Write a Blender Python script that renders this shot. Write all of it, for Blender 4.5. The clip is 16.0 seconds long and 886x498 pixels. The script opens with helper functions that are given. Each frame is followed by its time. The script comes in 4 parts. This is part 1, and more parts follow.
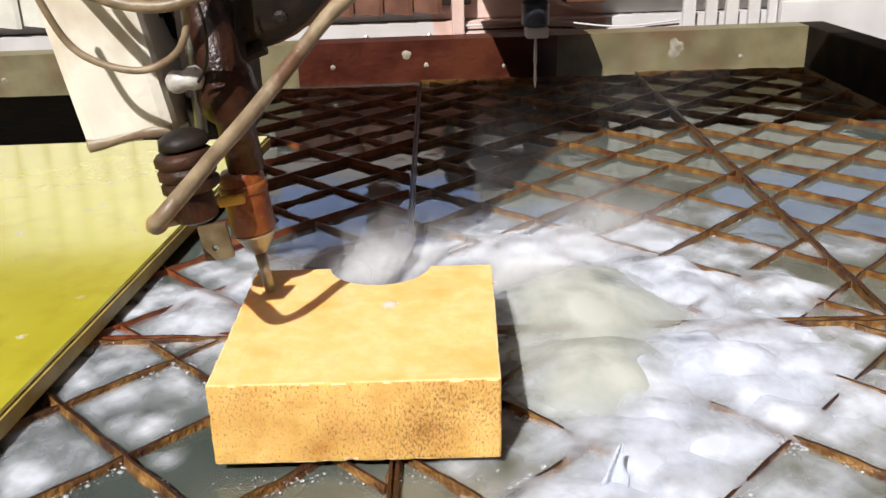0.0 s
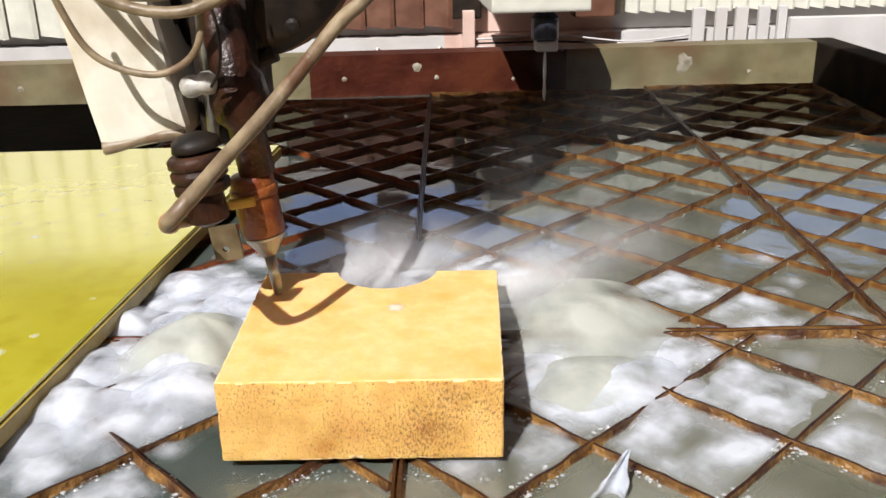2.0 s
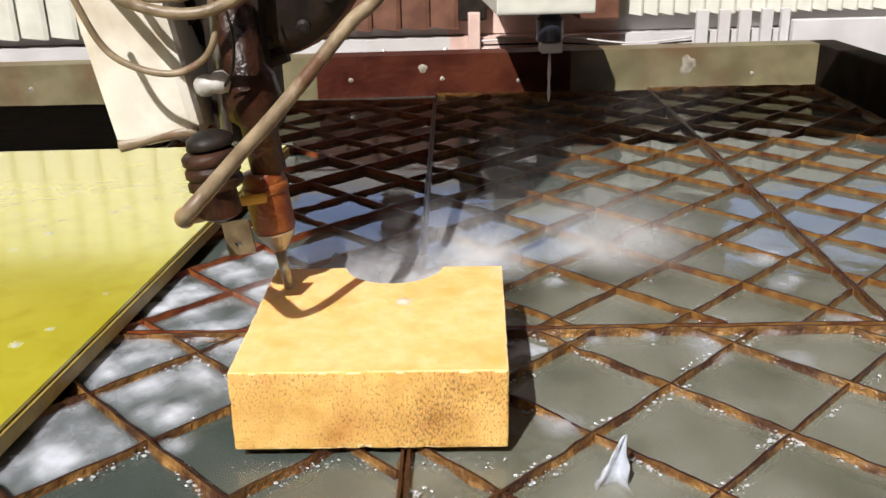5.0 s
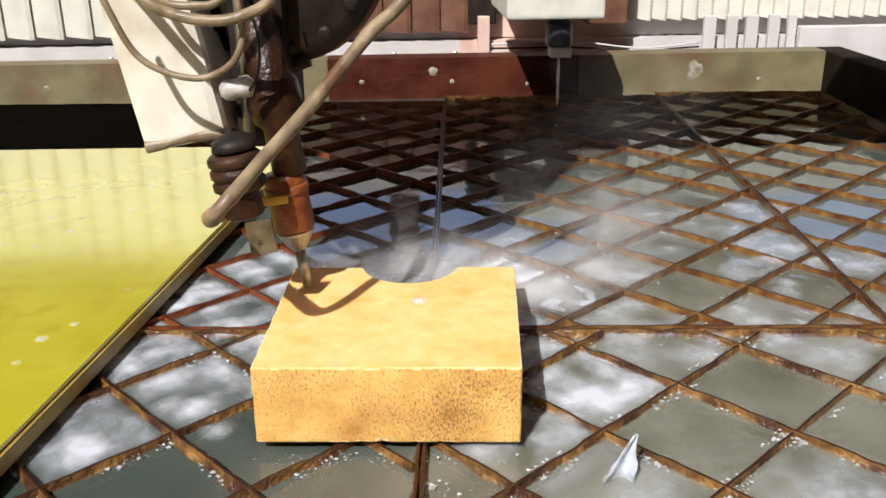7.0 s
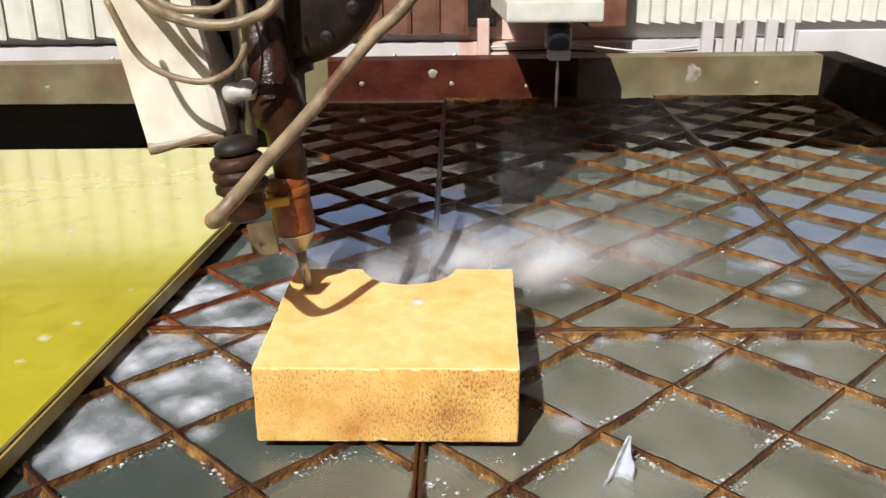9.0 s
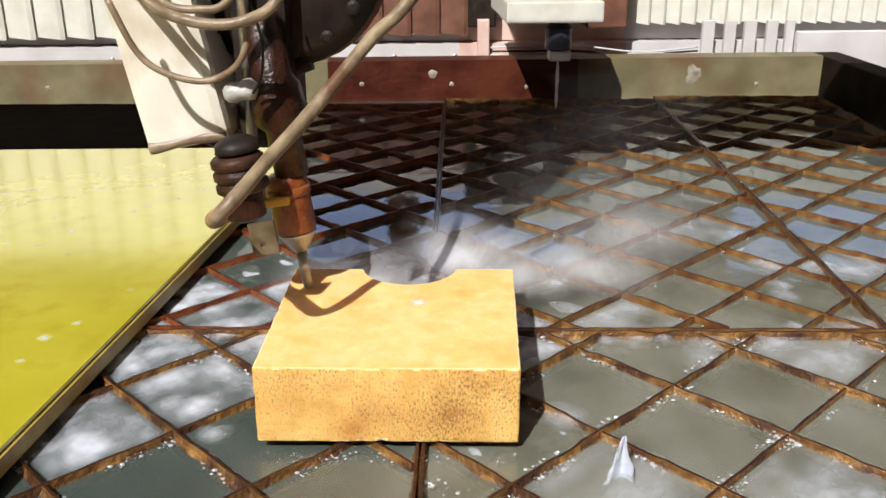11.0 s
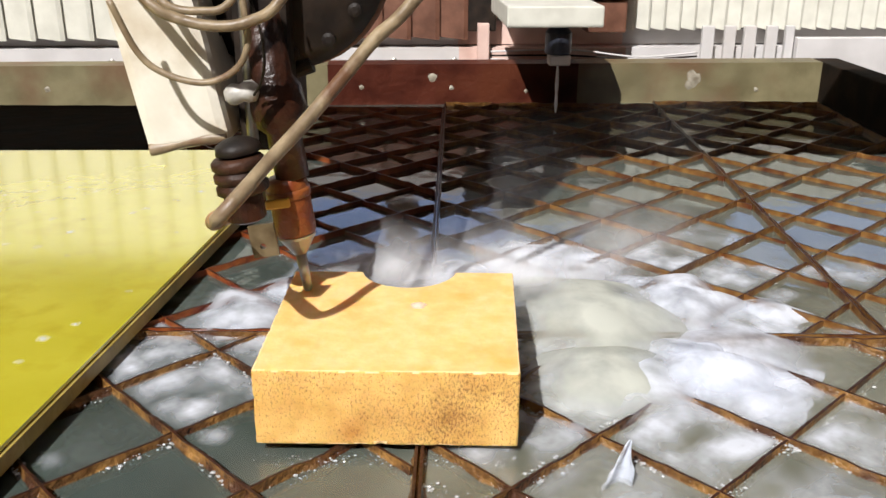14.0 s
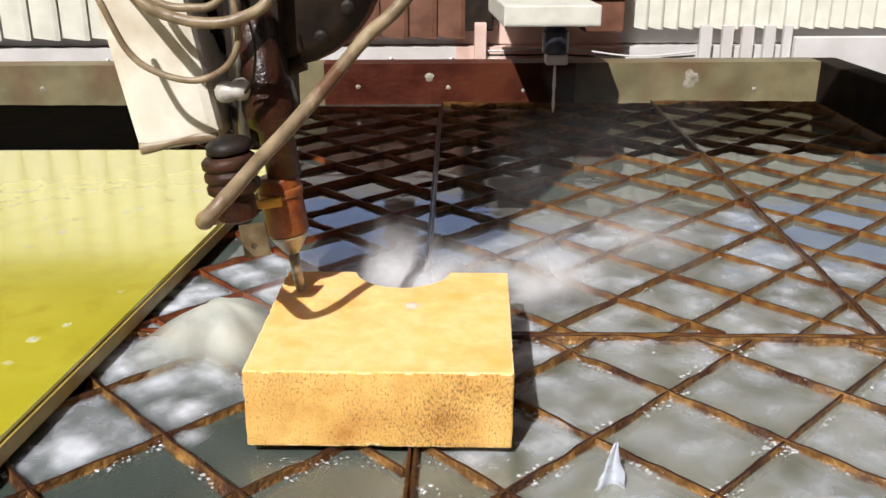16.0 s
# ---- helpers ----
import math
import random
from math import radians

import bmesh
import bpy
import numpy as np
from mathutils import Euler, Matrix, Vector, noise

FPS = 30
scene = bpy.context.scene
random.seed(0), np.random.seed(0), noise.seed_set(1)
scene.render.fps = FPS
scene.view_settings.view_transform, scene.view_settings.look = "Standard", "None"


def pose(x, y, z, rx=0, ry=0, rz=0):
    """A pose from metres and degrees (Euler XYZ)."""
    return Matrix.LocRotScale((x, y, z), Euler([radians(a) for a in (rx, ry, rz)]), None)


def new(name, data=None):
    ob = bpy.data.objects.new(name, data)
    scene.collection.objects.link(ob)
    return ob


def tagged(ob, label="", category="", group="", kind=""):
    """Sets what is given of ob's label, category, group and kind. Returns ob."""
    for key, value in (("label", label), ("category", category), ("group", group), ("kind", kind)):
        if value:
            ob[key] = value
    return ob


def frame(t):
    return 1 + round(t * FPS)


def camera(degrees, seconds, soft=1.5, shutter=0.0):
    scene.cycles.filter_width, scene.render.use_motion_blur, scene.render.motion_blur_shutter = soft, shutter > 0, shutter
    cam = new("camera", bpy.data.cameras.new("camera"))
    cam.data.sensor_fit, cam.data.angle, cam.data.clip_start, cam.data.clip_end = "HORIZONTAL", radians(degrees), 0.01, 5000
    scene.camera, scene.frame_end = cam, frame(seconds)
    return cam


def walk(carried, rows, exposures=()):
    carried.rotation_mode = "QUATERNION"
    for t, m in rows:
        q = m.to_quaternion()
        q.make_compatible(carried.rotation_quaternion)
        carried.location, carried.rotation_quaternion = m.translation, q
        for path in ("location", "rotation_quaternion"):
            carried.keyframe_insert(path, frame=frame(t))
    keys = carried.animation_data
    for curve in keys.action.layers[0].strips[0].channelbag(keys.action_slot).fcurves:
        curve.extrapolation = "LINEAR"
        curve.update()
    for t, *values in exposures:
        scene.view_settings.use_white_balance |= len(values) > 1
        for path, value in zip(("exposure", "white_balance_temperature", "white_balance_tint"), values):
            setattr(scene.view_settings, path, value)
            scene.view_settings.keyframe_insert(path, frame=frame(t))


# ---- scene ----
cam = camera(51.45, 16.0)
PATH = [
    (0.0, 0.1625, -0.5417, 0.3762, 68.197, -0.044, -1.51),
    (0.5, 0.1671, -0.5465, 0.3746, 68.647, 0.363, -1.514),
    (1.0, 0.1673, -0.5504, 0.3711, 69.075, 0.546, -1.461),
    (1.5, 0.1665, -0.5539, 0.3718, 69.141, 0.566, -1.251),
    (2.0, 0.1657, -0.5568, 0.3727, 69.147, 0.6, -1.149),
    (2.5, 0.1652, -0.5604, 0.3729, 69.188, 0.663, -1.145),
    (3.0, 0.1655, -0.5631, 0.3732, 69.187, 0.724, -1.099),
    (3.5, 0.1648, -0.5639, 0.3725, 69.239, 0.717, -1.155),
    (4.0, 0.1661, -0.5668, 0.3726, 69.281, 0.813, -1.177),
    (6.5, 0.1561, -0.5916, 0.3804, 69.268, 1.016, -0.811),
    (7.0, 0.1542, -0.597, 0.383, 69.314, 1.095, -0.592),
    (7.5, 0.1539, -0.6016, 0.3854, 69.345, 1.136, -0.486),
    (8.0, 0.1534, -0.6037, 0.3871, 69.331, 1.026, -0.351),
    (8.5, 0.1538, -0.6054, 0.3871, 69.379, 1.011, -0.311),
    (9.0, 0.1537, -0.6056, 0.3877, 69.349, 0.987, -0.244),
    (11.5, 0.1525, -0.6053, 0.3861, 69.454, 0.949, -0.168),
    (12.0, 0.1531, -0.6058, 0.3851, 69.549, 0.992, -0.174),
    (12.5, 0.1531, -0.6056, 0.3842, 69.616, 0.972, -0.144),
    (13.0, 0.1517, -0.6044, 0.3845, 69.626, 0.884, 0.043),
    (13.5, 0.1516, -0.6062, 0.3858, 69.626, 0.849, 0.142),
    (14.0, 0.1508, -0.605, 0.386, 69.647, 0.805, 0.221),
    (14.5, 0.1518, -0.6051, 0.3848, 69.724, 0.857, 0.13),
    (15.0, 0.1527, -0.6048, 0.3854, 69.759, 0.869, 0.227),
    (15.5, 0.1526, -0.6002, 0.384, 69.826, 0.758, 0.266),
    (16.0, 0.1553, -0.5976, 0.3823, 69.693, 0.752, 0.195),
]
walk(cam, [(t, pose(x, y, z, rx, 0, rz) @ pose(0, 0, 0, 0, 0, roll)) for t, x, y, z, rx, rz, roll in PATH])

# ---- world, sun ----
world = bpy.data.worlds.new("hall_daylight")
scene.world = world
world.use_nodes = True
wn = world.node_tree.nodes
sky = wn.new("ShaderNodeTexSky")
sky.sky_type = "NISHITA"
sky.sun_disc = False
sky.air_density, sky.dust_density, sky.ozone_density = 0.7, 3.0, 0.3
sky.sun_elevation = radians(44.8)
sky.sun_rotation = radians(206)
wn["Background"].inputs["Strength"].default_value = 0.095
world.node_tree.links.new(sky.outputs["Color"], wn["Background"].inputs["Color"])
SUN = Vector((0.38, 0.9, -1.0)).normalized()
sun_data = bpy.data.lights.new("sun", "SUN")
sun_data.energy, sun_data.angle, sun_data.color = 5.0, radians(0.7), (1.0, 0.98, 0.97)
sun = new("sun", sun_data)
sun.rotation_euler = SUN.to_track_quat("-Z", "Y").to_euler()
scene.view_settings.exposure = 0.3


# ---- materials ----
def mat(name, a, b, scale=20, rough=0.5, metal=0.0, bump=0.2, bump_scale=None, c=None, c_scale=6, c_at=(0.5, 0.65), rand=0.0, spec=0.5, rough_var=0.15):
    """Two tones mixed by fine noise, a third laid over in larger stains, relief from noise."""
    m = bpy.data.materials.new(name)
    m.use_nodes = True
    nt, n = m.node_tree, m.node_tree.nodes
    p = n["Principled BSDF"]
    tc = n.new("ShaderNodeTexCoord")
    ns = n.new("ShaderNodeTexNoise")
    ns.inputs["Scale"].default_value, ns.inputs["Detail"].default_value = scale, 8
    nt.links.new(tc.outputs["Object"], ns.inputs["Vector"])
    ramp = n.new("ShaderNodeValToRGB")
    ramp.color_ramp.elements[0].position, ramp.color_ramp.elements[1].position = 0.35, 0.65
    ramp.color_ramp.elements[0].color, ramp.color_ramp.elements[1].color = (*a, 1), (*b, 1)
    nt.links.new(ns.outputs["Fac"], ramp.inputs["Fac"])
    col = ramp.outputs["Color"]
    if c:
        ns2 = n.new("ShaderNodeTexNoise")
        ns2.inputs["Scale"].default_value, ns2.inputs["Detail"].default_value = c_scale, 5
        nt.links.new(tc.outputs["Object"], ns2.inputs["Vector"])
        r2 = n.new("ShaderNodeValToRGB")
        r2.color_ramp.elements[0].position, r2.color_ramp.elements[1].position = c_at
        nt.links.new(ns2.outputs["Fac"], r2.inputs["Fac"])
        mx = n.new("ShaderNodeMix")
        mx.data_type = "RGBA"
        nt.links.new(r2.outputs["Color"], mx.inputs[0])
        nt.links.new(col, mx.inputs[6])
        mx.inputs[7].default_value = (*c, 1)
        col = mx.outputs[2]
    if rand:
        oi = n.new("ShaderNodeObjectInfo")
        hs = n.new("ShaderNodeHueSaturation")
        mr = n.new("ShaderNodeMapRange")
        mr.inputs["To Min"].default_value, mr.inputs["To Max"].default_value = 1 - rand, 1 + rand
        nt.links.new(oi.outputs["Random"], mr.inputs["Value"])
        nt.links.new(mr.outputs["Result"], hs.inputs["Value"])
        nt.links.new(col, hs.inputs["Color"])
        col = hs.outputs["Color"]
    nt.links.new(col, p.inputs["Base Color"])
    rr = n.new("ShaderNodeMapRange")
    rr.inputs["To Min"].default_value, rr.inputs["To Max"].default_value = max(0.02, rough - rough_var), min(1, rough + rough_var)
    nt.links.new(ns.outputs["Fac"], rr.inputs["Value"])
    nt.links.new(rr.outputs["Result"], p.inputs["Roughness"])
    p.inputs["Metallic"].default_value = metal
    p.inputs["Specular IOR Level"].default_value = spec
    if bump:
        nb = n.new("ShaderNodeTexNoise")
        nb.inputs["Scale"].default_value, nb.inputs["Detail"].default_value = bump_scale or scale * 2, 6
        nt.links.new(tc.outputs["Object"], nb.inputs["Vector"])
        bp = n.new("ShaderNodeBump")
        bp.inputs["Strength"].default_value, bp.inputs["Distance"].default_value = bump, 0.004
        nt.links.new(nb.outputs["Fac"], bp.inputs["Height"])
        nt.links.new(bp.outputs["Normal"], p.inputs["Normal"])
    return m


# Rust reddened as the shaded far bars look; also on the nozzle.
M_RUST = mat("wet_rust", (0.14, 0.022, 0.008), (0.23, 0.070, 0.016), 60, 0.35, 0.0, 0.5, 150, c=(0.10, 0.016, 0.006), c_scale=18)
# The same rust in its sunlit ochre tone.
M_RUST_LIT = mat("sunlit_wet_rust", (0.10, 0.034, 0.009), (0.22, 0.115, 0.030), 60, 0.32, 0.0, 0.5, 150, c=(0.07, 0.020, 0.008), c_scale=14)
M_CRUST = mat("ochre_rust_crust", (0.10, 0.043, 0.012), (0.27, 0.14, 0.04), 70, 0.22, 0.0, 0.9, 220, c=(0.06, 0.025, 0.012), c_scale=16, c_at=(0.45, 0.6))
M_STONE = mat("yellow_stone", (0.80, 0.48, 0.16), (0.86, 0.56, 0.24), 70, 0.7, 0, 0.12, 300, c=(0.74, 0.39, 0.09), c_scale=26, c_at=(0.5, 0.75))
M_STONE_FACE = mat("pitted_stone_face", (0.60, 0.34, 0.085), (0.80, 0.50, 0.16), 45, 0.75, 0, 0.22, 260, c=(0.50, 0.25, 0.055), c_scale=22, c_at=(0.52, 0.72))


def pits(m, colour):
    """Dark open pores and short upright streaks, thicker in some patches."""
    nt, n = m.node_tree, m.node_tree.nodes
    p = n["Principled BSDF"]
    base = p.inputs["Base Color"].links[0].from_socket
    tc, mp = n.new("ShaderNodeTexCoord"), n.new("ShaderNodeMapping")
    mp.inputs["Scale"].default_value = (1.0, 1.0, 0.55)
    nt.links.new(tc.outputs["Object"], mp.inputs["Vector"])
    fine, patch = n.new("ShaderNodeTexNoise"), n.new("ShaderNodeTexNoise")
    fine.inputs["Scale"].default_value, fine.inputs["Detail"].default_value, fine.inputs["Roughness"].default_value = 600, 4, 0.75
    patch.inputs["Scale"].default_value, patch.inputs["Detail"].default_value = 11, 3
    nt.links.new(mp.outputs["Vector"], fine.inputs["Vector"])
    nt.links.new(tc.outputs["Object"], patch.inputs["Vector"])
    ad, mr = n.new("ShaderNodeMath"), n.new("ShaderNodeMapRange")
    ad.operation = "MULTIPLY_ADD"
    ad.inputs[1].default_value = 0.34
    nt.links.new(patch.outputs["Fac"], ad.inputs[0])
    nt.links.new(fine.outputs["Fac"], ad.inputs[2])
    mr.inputs["From Min"].default_value, mr.inputs["From Max"].default_value = 0.70, 0.84
    nt.links.new(ad.outputs[0], mr.inputs["Value"])
    mx = n.new("ShaderNodeMix")
    mx.data_type = "RGBA"
    mx.inputs[7].default_value = (*colour, 1)
    nt.links.new(mr.outputs["Result"], mx.inputs[0])
    nt.links.new(base, mx.inputs[6])
    nt.links.new(mx.outputs[2], p.inputs["Base Color"])


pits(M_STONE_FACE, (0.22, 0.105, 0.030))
for q in (M_STONE, M_STONE_FACE):
    q.node_tree.nodes["Principled BSDF"].inputs["Subsurface Weight"].default_value = 0.5
    q.node_tree.nodes["Principled BSDF"].inputs["Subsurface Radius"].default_value = (0.012, 0.004, 0.0012)
    q.node_tree.nodes["Principled BSDF"].inputs["Subsurface Scale"].default_value = 1.0
M_SLAB = mat("wet_yellow_sheet", (0.50, 0.455, 0.022), (0.57, 0.52, 0.040), 8, 0.2, 0, 0.22, 14, c=(0.47, 0.41, 0.02), c_scale=30, c_at=(0.5, 0.75), rough_var=0.05)
for slot, value in (("IOR", 1.7), ("Coat Weight", 1.0), ("Coat IOR", 2.6), ("Coat Roughness", 0.12)):
    M_SLAB.node_tree.nodes["Principled BSDF"].inputs[slot].default_value = value
M_SLAB_EDGE = mat("ochre_sheet_edge", (0.30, 0.22, 0.05), (0.42, 0.32, 0.09), 40, 0.4, 0, 0.3)
M_RIM = mat("limescaled_rim", (0.125, 0.105, 0.052), (0.20, 0.172, 0.09), 14, 0.55, 0, 0.3, 60, c=(0.14, 0.08, 0.04), c_scale=5)
M_BOX = mat("cream_painted_cover", (0.60, 0.56, 0.47), (0.68, 0.64, 0.55), 30, 0.5, 0, 0.25, 90, c=(0.40, 0.31, 0.20), c_scale=14, c_at=(0.5, 0.75))
M_DARK = mat("oily_dark_metal", (0.008, 0.006, 0.005), (0.028, 0.018, 0.012), 30, 0.55, 0.0, 0.4, spec=0.25)
M_BROWN = mat("dark_brown", (0.10, 0.042, 0.025), (0.17, 0.075, 0.045), 25, 0.5, 0, 0.3)
M_STEEL = mat("wet_steel", (0.30, 0.28, 0.25), (0.45, 0.43, 0.40), 40, 0.35, 0.8, 0.2)
M_HOSE = mat("dirty_hose", (0.15, 0.105, 0.06), (0.29, 0.22, 0.13), 50, 0.45, 0, 0.35, c=(0.12, 0.06, 0.03), c_scale=24, c_at=(0.55, 0.7))
M_HOSE_RUST = mat("rust_stained_hose", (0.26, 0.13, 0.05), (0.42, 0.24, 0.10), 60, 0.5, 0, 0.3)
M_BELLOWS = mat("cream_bellows", (0.54, 0.53, 0.46), (0.64, 0.63, 0.55), 20, 0.55, 0, 0.15)
# Dark red for the rim's shaded middle: the shade is in the colour.
M_RIM_SHADE = mat("shade_red_rim", (0.040, 0.008, 0.004), (0.075, 0.016, 0.007), 18, 0.45, 0, 0.4, 80, c=(0.085, 0.022, 0.009), c_scale=7, spec=0.3)
# White rails in pinkish shade: the shade is mixed into this colour.
M_SHADE_PINK = mat("pink_shade_on_white", (0.60, 0.42, 0.36), (0.70, 0.51, 0.44), 14, 0.5, 0, 0.2, c=(0.50, 0.31, 0.25), c_scale=6)
M_STONE_EDGE = mat("worn_stone_edge", (0.82, 0.55, 0.24), (0.88, 0.64, 0.34), 120, 0.7, 0, 0.3, 400, c=(0.55, 0.30, 0.08), c_scale=80, c_at=(0.6, 0.7))
M_LIME = mat("lime_deposit", (0.20, 0.17, 0.12), (0.36, 0.33, 0.26), 60, 0.6, 0, 0.4)
# Near-black steel: deep shade put into the colour.
M_SHADE_DARK = mat("shade_dark_steel", (0.008, 0.006, 0.004), (0.022, 0.014, 0.009), 20, 0.85, 0, 0.4, spec=0.1)
M_WHITE = mat("white_machine_paint", (0.52, 0.50, 0.49), (0.60, 0.58, 0.57), 12, 0.5, 0, 0.15, c=(0.55, 0.50, 0.46), c_scale=4, c_at=(0.55, 0.8))
# Terracotta picked so that bounced light turns the shade reddish.
M_HALL = mat("hall_bounce_red", (0.56, 0.28, 0.20), (0.66, 0.35, 0.26), 2, 0.8, 0, 0.1)
M_SKY_BLOCK = mat("sky_blue_block", (0.30, 0.42, 0.74), (0.37, 0.49, 0.80), 1, 0.8, 0, 0.1)
M_FLOOR = mat("hall_floor", (0.20, 0.19, 0.18), (0.28, 0.27, 0.25), 3, 0.7, 0, 0.2)


def veil(name, colour, gain, scale, translucent=0.5):
    """Spray or foam: as dense as its mesh says, torn by noise, clear between."""
    m = bpy.data.materials.new(name)
    m.use_nodes = True
    nt, n = m.node_tree, m.node_tree.nodes
    n.remove(n["Principled BSDF"])
    at = n.new("ShaderNodeAttribute")
    at.attribute_name = "cover"
    tc = n.new("ShaderNodeTexCoord")
    ns = n.new("ShaderNodeTexNoise")
    ns.inputs["Scale"].default_value, ns.inputs["Detail"].default_value = scale, 7
    nt.links.new(tc.outputs["Object"], ns.inputs["Vector"])
    mr = n.new("ShaderNodeMapRange")
    mr.inputs["From Min"].default_value, mr.inputs["From Max"].default_value = 0.3, 0.65
    mr.inputs["To Min"].default_value, mr.inputs["To Max"].default_value = 0.25, 1.3
    nt.links.new(ns.outputs["Fac"], mr.inputs["Value"])
    mu = n.new("ShaderNodeMath")
    mu.operation = "MULTIPLY"
    nt.links.new(at.outputs["Fac"], mu.inputs[0])
    nt.links.new(mr.outputs["Result"], mu.inputs[1])
    mg = n.new("ShaderNodeMath")
    mg.operation, mg.use_clamp = "MULTIPLY", True
    mg.inputs[1].default_value = gain
    nt.links.new(mu.outputs[0], mg.inputs[0])
    df, tl, tr = n.new("ShaderNodeBsdfDiffuse"), n.new("ShaderNodeBsdfTranslucent"), n.new("ShaderNodeBsdfTransparent")
    df.inputs["Color"].default_value = tl.inputs["Color"].default_value = (*colour, 1)
    bp = n.new("ShaderNodeBump")
    bp.inputs["Strength"].default_value, bp.inputs["Distance"].default_value = 0.06, 0.002
    nt.links.new(ns.outputs["Fac"], bp.inputs["Height"])
    nt.links.new(bp.outputs["Normal"], df.inputs["Normal"])
    a, b = n.new("ShaderNodeMixShader"), n.new("ShaderNodeMixShader")
    a.inputs[0].default_value = translucent
    nt.links.new(df.outputs[0], a.inputs[1])
    nt.links.new(tl.outputs[0], a.inputs[2])
    nt.links.new(mg.outputs[0], b.inputs[0])
    nt.links.new(tr.outputs[0], b.inputs[1])
    nt.links.new(a.outputs[0], b.inputs[2])
    nt.links.new(b.outputs[0], n["Material Output"].inputs["Surface"])
    return m


def murk(name, clear_share):
    """Silty water: darker teal by the sheet and far off, paler between; still and mirror-like on top."""
    m = mat(name, (0.085, 0.115, 0.10), (0.15, 0.18, 0.16), 9, 0.5, 0, 0, c=(0.07, 0.09, 0.075), c_scale=5, c_at=(0.5, 0.7))
    nt, n = m.node_tree, m.node_tree.nodes
    p = n["Principled BSDF"]
    clear = p.inputs["Base Color"].links[0].from_socket
    tc, sx = n.new("ShaderNodeTexCoord"), n.new("ShaderNodeSeparateXYZ")
    big, fine, wave = n.new("ShaderNodeTexNoise"), n.new("ShaderNodeTexNoise"), n.new("ShaderNodeTexNoise")
    big.inputs["Scale"].default_value, fine.inputs["Scale"].default_value, wave.inputs["Scale"].default_value = 6, 11, 34
    fine.inputs["Detail"].default_value, wave.inputs["Detail"].default_value = 6, 3
    for q in (sx, big, fine, wave):
        nt.links.new(tc.outputs["Object"], q.inputs["Vector"])
    ad, mr = n.new("ShaderNodeMath"), n.new("ShaderNodeMapRange")
    ad.operation = "MULTIPLY_ADD"
    ad.inputs[1].default_value = 0.35
    nt.links.new(big.outputs["Fac"], ad.inputs[0])
    nt.links.new(sx.outputs["X"], ad.inputs[2])
    mr.inputs["From Min"].default_value, mr.inputs["From Max"].default_value = 0.17, 0.42
    nt.links.new(ad.outputs[0], mr.inputs["Value"])
    far, both = n.new("ShaderNodeMapRange"), n.new("ShaderNodeMath")
    far.inputs["From Min"].default_value, far.inputs["From Max"].default_value = 0.25, 0.75
    far.inputs["To Min"].default_value, far.inputs["To Max"].default_value = 1.0, 0.15
    nt.links.new(sx.outputs["Y"], far.inputs["Value"])
    both.operation = "MULTIPLY"
    nt.links.new(mr.outputs["Result"], both.inputs[0])
    nt.links.new(far.outputs["Result"], both.inputs[1])
    silt = n.new("ShaderNodeValToRGB")
    silt.color_ramp.elements[0].position, silt.color_ramp.elements[1].position = 0.35, 0.65
    silt.color_ramp.elements[0].color, silt.color_ramp.elements[1].color = (0.205, 0.21, 0.15, 1), (0.37, 0.375, 0.30, 1)
    nt.links.new(fine.outputs["Fac"], silt.inputs["Fac"])
    mx = n.new("ShaderNodeMix")
    mx.data_type = "RGBA"
    nt.links.new(both.outputs[0], mx.inputs[0])
    nt.links.new(clear, mx.inputs[6])
    nt.links.new(silt.outputs["Color"], mx.inputs[7])
    df, tr, gl, fr = n.new("ShaderNodeBsdfDiffuse"), n.new("ShaderNodeBsdfTransparent"), n.new("ShaderNodeBsdfGlossy"), n.new("ShaderNodeFresnel")
    nt.links.new(mx.outputs[2], df.inputs["Color"])
    gl.inputs["Roughness"].default_value = 0.02
    fr.inputs["IOR"].default_value = 1.6
    bp = n.new("ShaderNodeBump")
    bp.inputs["Strength"].default_value, bp.inputs["Distance"].default_value = 0.25, 0.002
    nt.links.new(wave.outputs["Fac"], bp.inputs["Height"])
    nt.links.new(bp.outputs["Normal"], gl.inputs["Normal"])
    a, b = n.new("ShaderNodeMixShader"), n.new("ShaderNodeMixShader")
    a.inputs[0].default_value = clear_share
    nt.links.new(df.outputs[0], a.inputs[1])
    nt.links.new(tr.outputs[0], a.inputs[2])
    nt.links.new(fr.outputs[0], b.inputs[0])
    nt.links.new(a.outputs[0], b.inputs[1])
    nt.links.new(gl.outputs[0], b.inputs[2])
    top = b if clear_share else a
    nt.links.new(top.outputs[0], n["Material Output"].inputs["Surface"])
    n.remove(p)
    return m


M_FOAM = veil("white_foam", (0.80, 0.835, 0.91), 0.95, 26, 0.38)
M_SWELL = veil("silty_swell", (0.56, 0.575, 0.51), 1.25, 12, 0.3)
M_MIST = veil("spray_mist", (0.90, 0.90, 0.92), 1.0, 14, 0.5)
M_JET = mat("white_spray", (0.82, 0.84, 0.86), (0.9, 0.92, 0.94), 60, 0.3)
M_BLUE = mat("dark_blue_plastic", (0.035, 0.04, 0.06), (0.07, 0.075, 0.10), 40, 0.35, 0, 0.2)
# Kept very dark so the head's upper tube looks shaded.
M_DARKRUST = mat("dark_rust", (0.014, 0.006, 0.004), (0.05, 0.016, 0.007), 45, 0.35, 0, 0.5, 120, spec=0.35)
M_RUBBER = mat("wet_dark_rubber", (0.014, 0.007, 0.004), (0.055, 0.022, 0.011), 45, 0.5, 0, 0.5, 120, spec=0.25)
